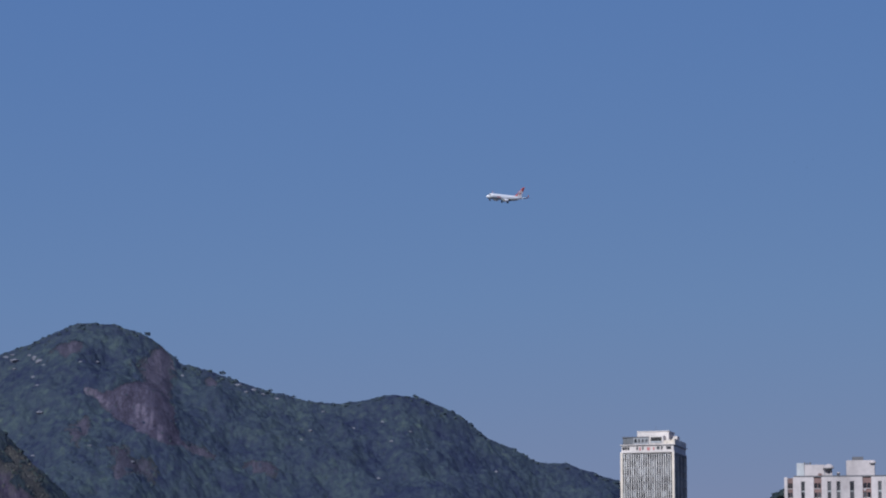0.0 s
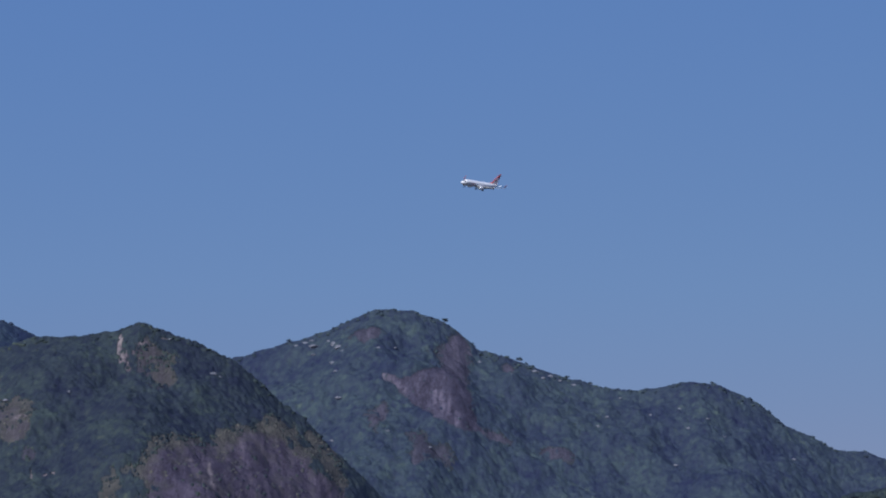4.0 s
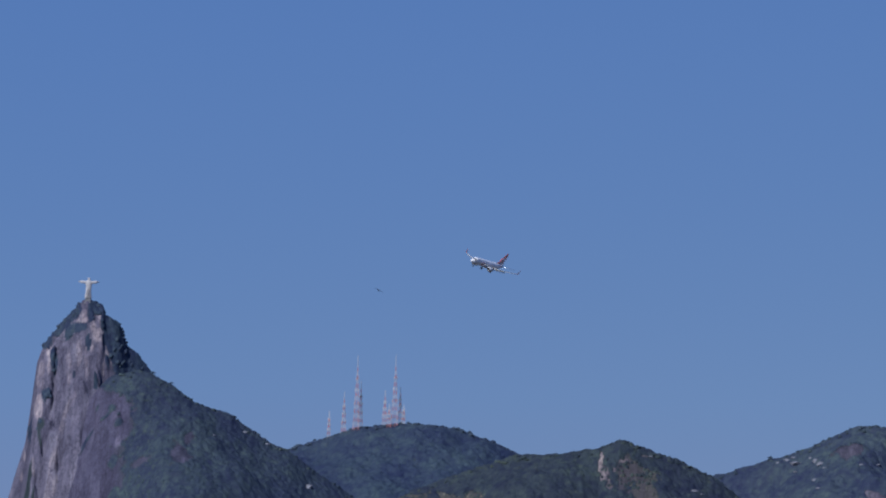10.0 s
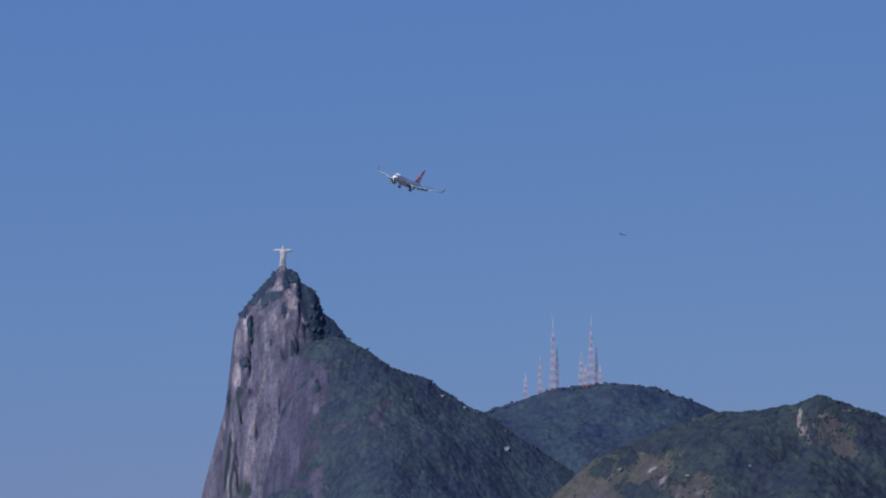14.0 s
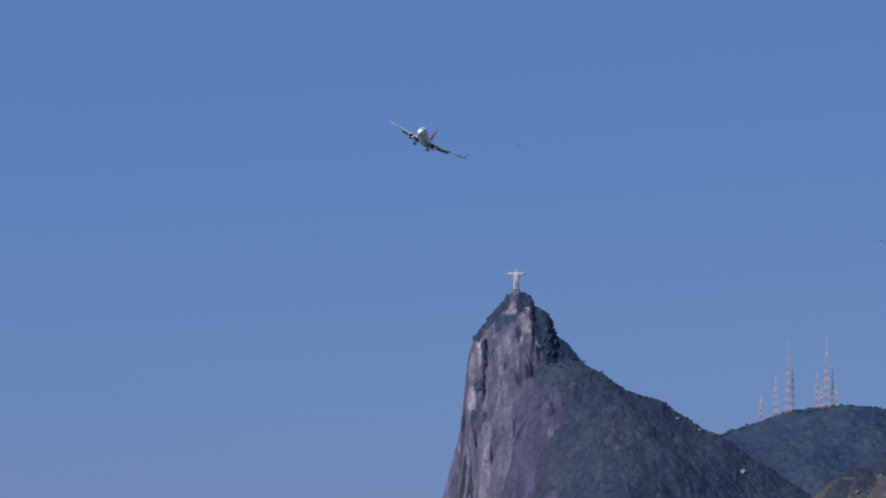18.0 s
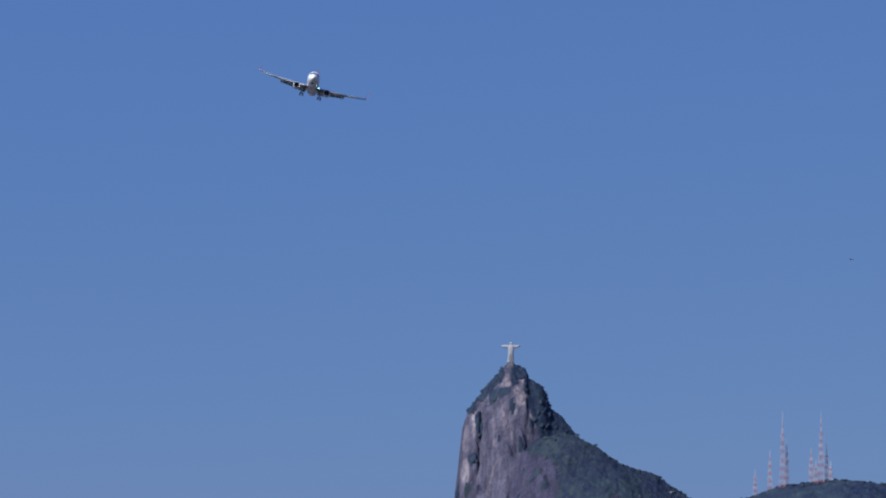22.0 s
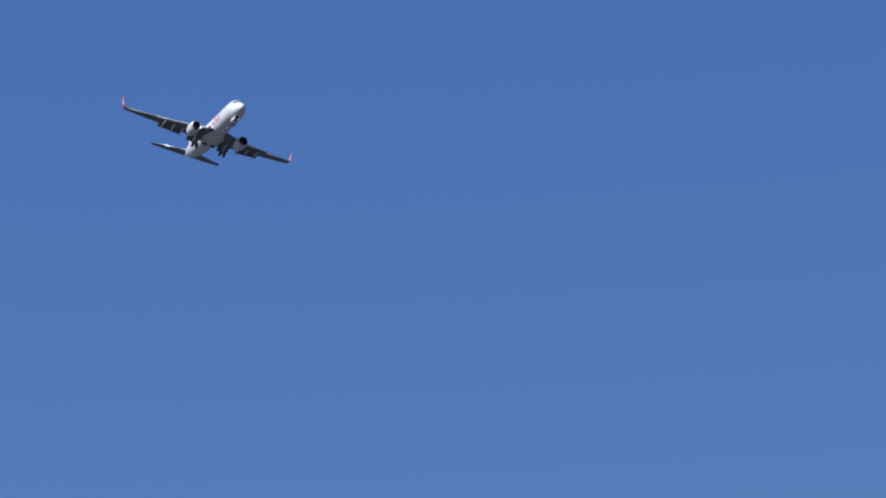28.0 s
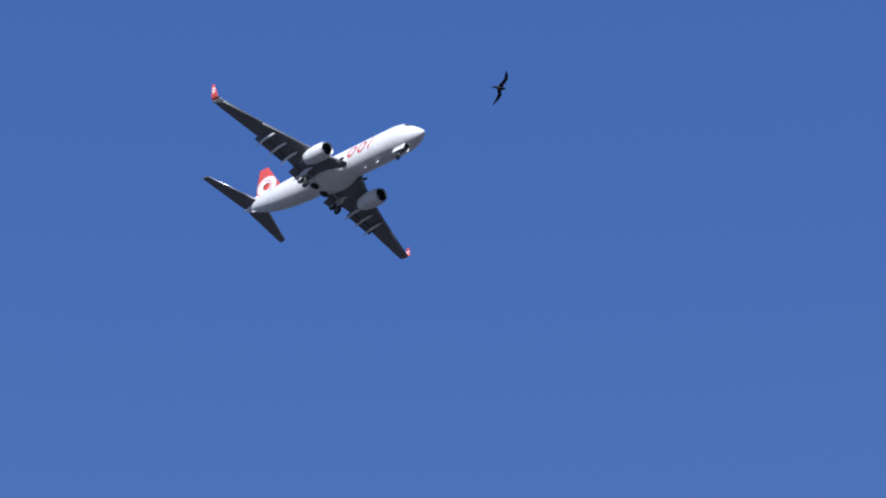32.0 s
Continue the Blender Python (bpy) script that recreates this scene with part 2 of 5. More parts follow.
# mast white greyed down: distance haze is put into the colour
M_MASTWHITE = plain("hazed_white_mast_paint", (0.42, 0.41, 0.44), 0.6, scale=0.5)
M_CONCRETE = plain("painted_concrete", (0.60, 0.545, 0.515), 0.8, grime=0.14, scale=0.3)
M_CREAM = plain("cream_plaster", (0.66, 0.58, 0.49), 0.8, grime=0.12, scale=0.4)
M_DARKTRIM = plain("dark_parapet", (0.10, 0.10, 0.11), 0.7, scale=0.5)
M_WHITEWALL = plain("white_block_wall", (0.53, 0.475, 0.47), 0.8, grime=0.16, scale=0.3)
M_TERRA = plain("terracotta_tile", (0.19, 0.115, 0.105), 0.8, grime=0.2, scale=0.6)
# side wall toned darker than the front's concrete
M_SIDEWALL = plain("grey_side_wall", (0.34, 0.31, 0.29), 0.8, grime=0.25, scale=0.4)
M_SPANDREL = plain("grey_spandrel", (0.40, 0.41, 0.42), 0.7, grime=0.2, scale=0.5)
M_APRON = plain("dark_apron_panel", (0.075, 0.08, 0.09), 0.5, grime=0.2, scale=0.5)
M_FIN = plain("white_fin_paint", (0.80, 0.75, 0.70), 0.75, grime=0.12, scale=0.4)
M_BLIND = plain("window_blind", (0.15, 0.157, 0.17), 0.8, grime=0.2, scale=0.5)
M_BLIND_PALE = plain("pale_window_blind", (0.30, 0.305, 0.32), 0.8, grime=0.2, scale=0.5)


def glass_material():
    m, nt, b = base("window_glass", 0.12)
    ob = nt.nodes.new("ShaderNodeObjectInfo")
    nt.links.new(ramp(nt, ob.outputs["Random"], ((0.0, (0.012, 0.014, 0.018)), (0.6, (0.03, 0.03, 0.034)), (0.9, (0.09, 0.09, 0.095)))), b.inputs["Base Color"])
    b.inputs["Specular IOR Level"].default_value = 0.25
    return m


M_GLASS = glass_material()
M_WHITE = plain("white_aircraft_paint", (0.84, 0.83, 0.83), 0.3, grime=0.03, scale=0.4)
# darker than the wing's own grey: shade of the underside is coloured in
M_WINGSHADE = plain("grey_wing_shade", (0.15, 0.155, 0.17), 0.38, grime=0.05, scale=0.4)
M_ORANGE = plain("orange_aircraft_paint", (0.64, 0.085, 0.055), 0.35, grime=0.04, scale=0.4)
M_SLAT = plain("grey_slat_paint", (0.26, 0.262, 0.27), 0.4, grime=0.06, scale=0.4)
M_WINGTOP = plain("pale_grey_wing_paint", (0.48, 0.485, 0.50), 0.4, grime=0.05, scale=0.4)
M_METAL = plain("polished_lip_metal", (0.66, 0.66, 0.67), 0.42, 1.0, grime=0.04)
M_BAREMETAL = plain("exhaust_metal", (0.25, 0.24, 0.23), 0.4, 1.0, grime=0.1)
M_TYRE = plain("black_tyre_rubber", (0.02, 0.02, 0.021), 0.8)
# near-black that stands in for shade inside openings and ducts
M_DARK = plain("cavity_shade", (0.018, 0.018, 0.02), 0.8)
M_STRUT = plain("grey_gear_strut", (0.45, 0.45, 0.46), 0.45, grime=0.08)
M_COCKPIT = plain("cockpit_glass", (0.012, 0.014, 0.018), 0.08, grime=0.02)
M_FEATHER = plain("black_brown_feather", (0.012, 0.011, 0.012), 0.85, grime=0.1, scale=8)
mg, ntg, bg = base("green_navigation_lamp", 0.3)
bg.inputs["Base Color"].default_value = (0.1, 0.8, 0.5, 1)
bg.inputs["Emission Color"].default_value, bg.inputs["Emission Strength"].default_value = (0.5, 1.0, 0.85, 1), 9.0
M_NAVLAMP = mg


# ---------- building helpers ----------
def mesh_of(name, bm, material, smooth=False):
    me = bpy.data.meshes.new(name)
    bmesh.ops.recalc_face_normals(bm, faces=bm.faces)
    bm.to_mesh(me)
    bm.free()
    me.materials.append(material)
    if smooth:
        me.polygons.foreach_set("use_smooth", [True] * len(me.polygons))
    return me


def part(name, bm, material, parent, label="", smooth=False):
    ob = new(name, mesh_of(name, bm, material, smooth))
    ob.parent = parent
    return tagged(ob, label)


def holder(name, m=None):
    ob = new(name)
    ob.empty_display_size = 1.0
    if m is not None:
        ob.matrix_world = m
    return ob


def box(x0, x1, y0, y1, z0, z1, bevel=0.0, bm=None):
    own = bmesh.new()
    r = bmesh.ops.create_cube(own, size=1.0)
    for v in r["verts"]:
        v.co = Vector(((x0 + x1) / 2 + v.co.x * (x1 - x0), (y0 + y1) / 2 + v.co.y * (y1 - y0), (z0 + z1) / 2 + v.co.z * (z1 - z0)))
    if bevel:
        bmesh.ops.bevel(own, geom=own.edges[:], offset=bevel, segments=1, affect='EDGES')
    if bm is None:
        return own
    me = bpy.data.meshes.new("scrap")
    own.to_mesh(me)
    own.free()
    bm.from_mesh(me)
    bpy.data.meshes.remove(me)
    return bm


def loft(rings, closed=True, caps=True, bm=None):
    """Skin over rings of equally many points."""
    bm = bm or bmesh.new()
    vs = [[bm.verts.new(p) for p in ring] for ring in rings]
    n = len(rings[0])
    for r0, r1 in zip(vs, vs[1:]):
        for i in range(n if closed else n - 1):
            bm.faces.new((r0[i], r0[(i + 1) % n], r1[(i + 1) % n], r1[i]))
    if caps and closed:
        bm.faces.new(vs[0][::-1])
        bm.faces.new(vs[-1])
    return bm


def tube(p0, p1, r0, r1=None, n=8, bm=None):
    p0, p1 = Vector(p0), Vector(p1)
    r1 = r0 if r1 is None else r1
    d = (p1 - p0).normalized()
    x = d.orthogonal().normalized()
    y = d.cross(x)
    ring = lambda p, r: [p + (x * math.cos(k * 2 * math.pi / n) + y * math.sin(k * 2 * math.pi / n)) * r for k in range(n)]
    return loft([ring(p0, r0), ring(p1, r1)], bm=bm)


# ---------- smooth random relief ----------
def lattice(ix, iy, seed):
    h = (ix.astype(np.int64) * 374761393 + iy.astype(np.int64) * 668265263 + seed * 974634777) & 0x7fffffff
    h = ((h ^ (h >> 13)) * 1274126177) & 0x7fffffff
    return ((h ^ (h >> 16)) & 0xffff) / 65535.0


def value_noise(x, y, seed):
    ix, iy = np.floor(x), np.floor(y)
    fx, fy = x - ix, y - iy
    fx, fy = fx * fx * (3 - 2 * fx), fy * fy * (3 - 2 * fy)
    a, b = lattice(ix, iy, seed), lattice(ix + 1, iy, seed)
    c, d = lattice(ix, iy + 1, seed), lattice(ix + 1, iy + 1, seed)
    return (a + (b - a) * fx) * (1 - fy) + (c + (d - c) * fx) * fy


def fbm(x, y, seed, octaves=5):
    s, amp, tot = 0.0, 1.0, 0.0
    for k in range(octaves):
        s = s + amp * (value_noise(x * 2 ** k + 17.3 * k, y * 2 ** k - 9.1 * k, seed + k) * 2 - 1)
        tot += amp
        amp *= 0.5
    return s / tot


def step(a, b, x):
    t = np.clip((x - a) / (b - a), 0, 1)
    return t * t * (3 - 2 * t)


# ---------- ground ----------
bm = bmesh.new()
bmesh.ops.create_grid(bm, x_segments=60, y_segments=60, size=9000)
ground = new("ground", mesh_of("ground", bm, M_GROUND))
tagged(ground, "flat grey-green city ground at sea level below the hills", "ground", kind="structure")


# ---------- hills ----------
class Hill:
    """A ridge seen broadside: its skyline in metres across and up, the fall of its slopes, and what covers it."""

    def __init__(self, distance, azimuth, ridge, front, seed, rough, cover, setback=None, grooves=14, ledges=0.0, soft=22):
        self.place = pose(-distance * math.sin(radians(azimuth)), distance * math.cos(radians(azimuth)), 0, 0, 0, azimuth)
        self.u, self.z = np.array([p[0] for p in ridge], float), np.array([p[1] for p in ridge], float)
        self.su = np.arange(self.u[0], self.u[-1], 2.0)
        bell = np.exp(-0.5 * (np.arange(-3 * soft, 3 * soft + 1, 2.0) / max(soft, 1)) ** 2)
        raw = np.interp(self.su, self.u, self.z)
        self.sz = np.convolve(np.pad(raw, len(bell) // 2, mode="edge"), bell / bell.sum(), mode="valid")[:len(raw)] if soft else raw
        self.front, self.seed, self.rough, self.cover = front, seed, rough, cover
        self.setback, self.grooves, self.ledges = setback or (lambda u: 0 * u), grooves, ledges

    def height(self, u, v):
        c = np.interp(u, self.u, self.z)
        v = v - self.setback(u + 24 * fbm(u / 25, v / 13, self.seed + 3, 3))
        t = np.abs(v)
        near = v < 0
        # a kink of the skyline fades into the rounded slope below it
        c = c + (np.interp(u, self.su, self.sz) - c) * step(6, 70, t)
        wob = fbm(u / 70, v / 70, self.seed, 5)
        groove = fbm(u / 22, v / 160, self.seed + 40, 4)
        slope = np.where(near, self.front(u), 0.75)
        te = t + np.clip(t / 50, 0, 1) * (wob * 38 + groove * self.grooves) * self.rough
        te = np.maximum(te, 0)
        fall = slope * (np.sqrt(te * te + 64) - 8)
        if self.ledges:
            # broken steps of rock below the crest, fading into the smooth face
            q = (fall + 9 * fbm(u / 18, v / 18, self.seed + 60, 3)) / 13
            stair = np.floor(q) + step(0.15, 0.85, q - np.floor(q)) - q
            fall = np.maximum(0, fall + 13 * stair * self.ledges * np.clip(fall / 14, 0, 1) * (1 - 0.8 * step(70, 170, fall)))
        h = c - fall
        low = 60 + 40 * fbm(u / 200, v / 200, self.seed + 7, 3)
        h = np.where(h < low, low - (low - h) * 0.45, h)
        return h + fbm(u / 16, v / 16, self.seed + 90, 3) * 2.2 * self.rough


def build_hill(name, label, hill, across, deep_front, deep_back, du, kind="structure", material=None, rows=120):
    # columns follow the skyline's length, so that cliffs get their share
    uu = np.arange(across[0], across[1], 0.5)
    arc = np.concatenate([[0], np.cumsum(np.hypot(0.5, np.diff(np.interp(uu, hill.u, hill.z))))])
    us = np.interp(np.arange(0, arc[-1], du), arc, uu)
    k = np.linspace(0, 1, rows)
    vf = -deep_front * (0.35 * k + 0.65 * k ** 2)
    vb = deep_back * (0.4 * np.linspace(0, 1, 30) + 0.6 * np.linspace(0, 1, 30) ** 2)
    vs = np.concatenate([vf[::-1], vb[1:]])
    U, V = np.meshgrid(us, vs)
    Z = hill.height(U, V)
    rock, dry, pale = hill.cover(U, V, Z)
    nu, nv = len(us), len(vs)
    i = (np.arange(nv - 1)[:, None] * nu + np.arange(nu - 1)[None, :]).ravel()
    quads = np.stack([i, i + 1, i + 1 + nu, i + nu], 1)
    me = bpy.data.meshes.new(name)
    me.vertices.add(nu * nv)
    me.vertices.foreach_set("co", np.stack([U.ravel(), V.ravel(), Z.ravel()], 1).astype(np.float32).ravel())
    me.loops.add(len(quads) * 4)
    me.loops.foreach_set("vertex_index", quads.astype(np.int32).ravel())
    me.polygons.add(len(quads))
    me.polygons.foreach_set("loop_start", np.arange(0, len(quads) * 4, 4, dtype=np.int32))
    me.update(calc_edges=True)
    at = me.color_attributes.new("cover", 'FLOAT_COLOR', 'POINT')
    col = np.stack([rock.ravel(), dry.ravel(), pale.ravel(), np.ones(nu * nv)], 1)
    at.data.foreach_set("color", col.astype(np.float32).ravel())
    me.polygons.foreach_set("use_smooth", np.ones(len(quads), bool))
    me.materials.append(material or M_HILL)
    ob = new(name, me)
    ob.matrix_world = hill.place
    return tagged(ob, label, "mountain", kind=kind)


def clump_shapes(count, seed):
    """Uneven crowns: domes of leaf clumps with a ragged outline."""
    out = []
    rng = np.random.RandomState(seed)
    for k in range(count):
        bm = bmesh.new()
        bmesh.ops.create_icosphere(bm, subdivisions=2 if k % 2 == 0 else 1, radius=1.0)
        bm.verts.ensure_lookup_table()
        off = rng.rand(3) * 50
        for v in bm.verts:
            n1 = noise.noise(Vector(v.co * 1.3) + Vector(off))
            n2 = noise.noise(Vector(v.co * 3.1) + Vector(off))
            v.co *= 1.0 + 0.42 * n1 + 0.32 * n2 + 0.10 * rng.randn()
            v.co.z = v.co.z * 0.62 if v.co.z > 0 else v.co.z * 0.5
        co = np.array([v.co[:] for v in bm.verts])
        fa = np.array([[v.index for v in f.verts] for f in bm.faces])
        keep = co[fa][:, :, 2].mean(1) > -0.42
        bm.free()
        out.append((co, fa[keep]))
    return out


CLUMPS = clump_shapes(9, 3)


def crown_shapes(count, seed):
    """Broad round crowns of few faces, for the mass of a wood."""
    out = []
    rng = np.random.RandomState(seed)
    for k in range(count):
        bm = bmesh.new()
        bmesh.ops.create_icosphere(bm, subdivisions=2, radius=1.0)
        off = Vector(rng.rand(3) * 50)
        for v in bm.verts:
            v.co *= 1.0 + 0.5 * noise.noise(v.co * 1.5 + off) + 0.3 * noise.noise(v.co * 3.4 + off)
            v.co.z = v.co.z * 0.58
        co = np.array([v.co[:] for v in bm.verts])
        fa = np.array([[v.index for v in f.verts] for f in bm.faces])
        bm.free()
        # only the upper side and the side towards the valley stand free
        keep = (co[fa][:, :, 2].mean(1) > -0.3)
        used, inv = np.unique(fa[keep], return_inverse=True)
        out.append((co[used], inv.reshape(-1, 3)))
    return out


CROWNS = crown_shapes(10, 8)


def plant(name, label, hill, across, deep, spacing, size, seed, material, want, lift=0.12, shapes=None):
    """One wood of many crowns on a hill; want(u, v, z) is the chance that a crown stands there."""
    rng = np.random.RandomState(seed)
    n = int((across[1] - across[0]) * (deep[1] - deep[0]) / spacing ** 2)
    u = rng.uniform(across[0], across[1], n)
    v = rng.uniform(deep[0], deep[1], n)
    z = hill.height(u, v)
    ok = rng.rand(n) < want(u, v, z)
    u, v, z = u[ok], v[ok], z[ok]
    r = size * (0.62 + 0.75 * rng.rand(len(u)) ** 1.6)
    spin = rng.uniform(0, 2 * np.pi, len(u))
    shapes = shapes or CLUMPS
    pick = rng.randint(0, len(shapes), len(u))
    # crowns lean with the slope that carries them
    lean = np.clip((hill.height(u, v + 4) - hill.height(u, v - 4)) / 8, 0, 1.1) * (0.85 if shapes is CROWNS else 0.0)
    cos, faces, start = [], [], 0
    for k, (co, fa) in enumerate(shapes):
        s = np.where(pick == k)[0]
        if not len(s):
            continue
        c, sn = np.cos(spin[s])[:, None], np.sin(spin[s])[:, None]
        x = (co[None, :, 0] * c - co[None, :, 1] * sn) * r[s][:, None] + u[s][:, None]
        y = (co[None, :, 0] * sn + co[None, :, 1] * c) * r[s][:, None] + v[s][:, None]
        tall = (0.85 + 0.5 * rng.rand(len(s)))[:, None]
        zz = co[None, :, 2] * r[s][:, None] * tall + z[s][:, None] + lift * r[s][:, None] + (y - v[s][:, None]) * lean[s][:, None]
        cos.append(np.stack([x, y, zz], -1).reshape(-1, 3))
        faces.append((fa[None] + (np.arange(len(s)) * len(co))[:, None, None]).reshape(-1, 3) + start)
        start += len(s) * len(co)
    co, fa = np.concatenate(cos), np.concatenate(faces)
    me = bpy.data.meshes.new(name)
    me.vertices.add(len(co))
    me.vertices.foreach_set("co", co.astype(np.float32).ravel())
    me.loops.add(len(fa) * 3)
    me.loops.foreach_set("vertex_index", fa.astype(np.int32).ravel())
    me.polygons.add(len(fa))
    me.polygons.foreach_set("loop_start", np.arange(0, len(fa) * 3, 3, dtype=np.int32))
    me.update(calc_edges=True)
    me.polygons.foreach_set("use_smooth", np.ones(len(fa), bool))
    me.materials.append(material)
    ob = new(name, me)
    ob.matrix_world = hill.place
    return tagged(ob, label, "forest", kind="stuff")


def canopy(name, label, hill, across, deep, grain, crown, seed, want, material=None, high=1.0):
    """The closed roof of a wood: one dome for each crown, of its own height, over the hill's slope."""
    us = np.arange(across[0], across[1], grain)
    vs = np.arange(deep[0], deep[1], grain)
    U, V = np.meshgrid(us, vs)
    U = U + (value_noise(U * 3.7, V * 3.7, seed) - 0.5) * grain * 0.5
    warp_u, warp_v = U + 2.2 * fbm(U / 6, V / 6, seed + 11, 2), V + 2.2 * fbm(U / 6, V / 6, seed + 12, 2)
    best, mark = np.zeros_like(U), np.zeros_like(U)
    for wide, share, key in ((crown * 2.1, 0.5, seed + 20), (crown, 0.55, seed)):
        cu, cv = np.floor(warp_u / wide), np.floor(warp_v / wide)
        top, tone = np.zeros_like(U), np.zeros_like(U)
        for a in (-1, 0, 1):
            for b in (-1, 0, 1):
                iu, iv = cu + a, cv + b
                pu = (iu + 0.1 + 0.8 * lattice(iu, iv, key)) * wide
                pv = (iv + 0.1 + 0.8 * lattice(iu, iv, key + 1)) * wide
                size = wide * (0.55 + 0.40 * lattice(iu, iv, key + 2))
                tall = 0.5 + 0.75 * lattice(iu, iv, key + 3) ** 1.5
                d = np.hypot(warp_u - pu, warp_v - pv) / size
                dome = np.maximum(0, 1 - d * d) * size * 0.95 * tall
                win = dome > top
                top = np.where(win, dome, top)
                tone = np.where(win, lattice(iu, iv, key + 4), tone)
        best, mark = best + top * share, mark + tone * 0.5
    Z0 = hill.height(U, V)
    keep = want(U, V, Z0)
    keep = np.where(keep + 0.55 * fbm(U / 6, V / 6, seed + 31, 4) + 0.45 * fbm(U / 19, V / 19, seed + 33, 3) > 0.5, np.maximum(keep, 0.5), 0.0)
    Z = Z0 + 0.5 + (best * high + fbm(U / 3.1, V / 3.1, seed + 5, 3) * 1.3) * np.clip(keep * 1.4, 0, 1)
    nu = len(us)
    i = (np.arange(len(vs) - 1)[:, None] * nu + np.arange(nu - 1)[None, :]).ravel()
    quads = np.stack([i, i + 1, i + 1 + nu, i + nu], 1)
    quads = quads[(keep.ravel()[quads] > 0.05).any(1)]
    used, inv = np.unique(quads, return_inverse=True)
    quads = inv.reshape(-1, 4)
    co = np.stack([U.ravel(), V.ravel(), Z.ravel()], 1)[used]
    me = bpy.data.meshes.new(name)
    me.vertices.add(len(co))
    me.vertices.foreach_set("co", co.astype(np.float32).ravel())
    me.loops.add(len(quads) * 4)
    me.loops.foreach_set("vertex_index", quads.astype(np.int32).ravel())
    me.polygons.add(len(quads))
    me.polygons.foreach_set("loop_start", np.arange(0, len(quads) * 4, 4, dtype=np.int32))
    me.update(calc_edges=True)
    at = me.color_attributes.new("crown", 'FLOAT_COLOR', 'POINT')
    m = mark.ravel()[used]
    at.data.foreach_set("color", np.stack([m, m, m, np.ones_like(m)], 1).astype(np.float32).ravel())
    me.polygons.foreach_set("use_smooth", np.ones(len(quads), bool))
    me.materials.append(material or M_CANOPY)
    ob = new(name, me)
    ob.matrix_world = hill.place
    return tagged(ob, label, "forest", kind="stuff")


def patches(u, z, seed, spots, fray=0.4, soft=0.13):
    """Union of rounded patches (across, up, half width, half height, tilt) with frayed rims."""
    w1 = fbm(u / 26, z / 26, seed, 4)
    w2 = fbm(u / 26 + 31, z / 26, seed + 9, 4)
    best = np.zeros_like(u)
    for cu, cz, ru, rz, tilt in spots:
        amp = min(18, 1.5 + fray * min(ru, rz))
        x, y = u - cu + w1 * amp, z - cz + w2 * amp
        c, s = math.cos(radians(tilt)), math.sin(radians(tilt))
        d = np.hypot((x * c + y * s) / ru, (-x * s + y * c) / rz)
        best = np.maximum(best, 1 - step(0.95 - soft, 0.95 + soft, d))
    return best


def slab(u, z, seed, corners, fray=9, soft=2.5):
    """A bare patch between a few corners (across, up), with frayed rims."""
    x = u + fray * fbm(u / 20, z / 20, seed, 4) + 4 * fbm(u / 5, z / 5, seed + 2, 3)
    y = z + fray * fbm(u / 20 + 57, z / 20, seed + 5, 4)
    inside = np.zeros(u.shape, bool)
    near = np.full(u.shape, 1e9)
    for (ax, ay), (bx, by) in zip(corners, corners[1:] + corners[:1]):
        inside ^= ((ay > y) != (by > y)) & (x < (bx - ax) * (y - ay) / ((by - ay) or 1e-6) + ax)
        k = np.clip(((x - ax) * (bx - ax) + (y - ay) * (by - ay)) / ((bx - ax) ** 2 + (by - ay) ** 2), 0, 1)
        near = np.minimum(near, np.hypot(x - ax - k * (bx - ax), y - ay - k * (by - ay)))
    return step(-soft, soft, np.where(inside, near, -near))


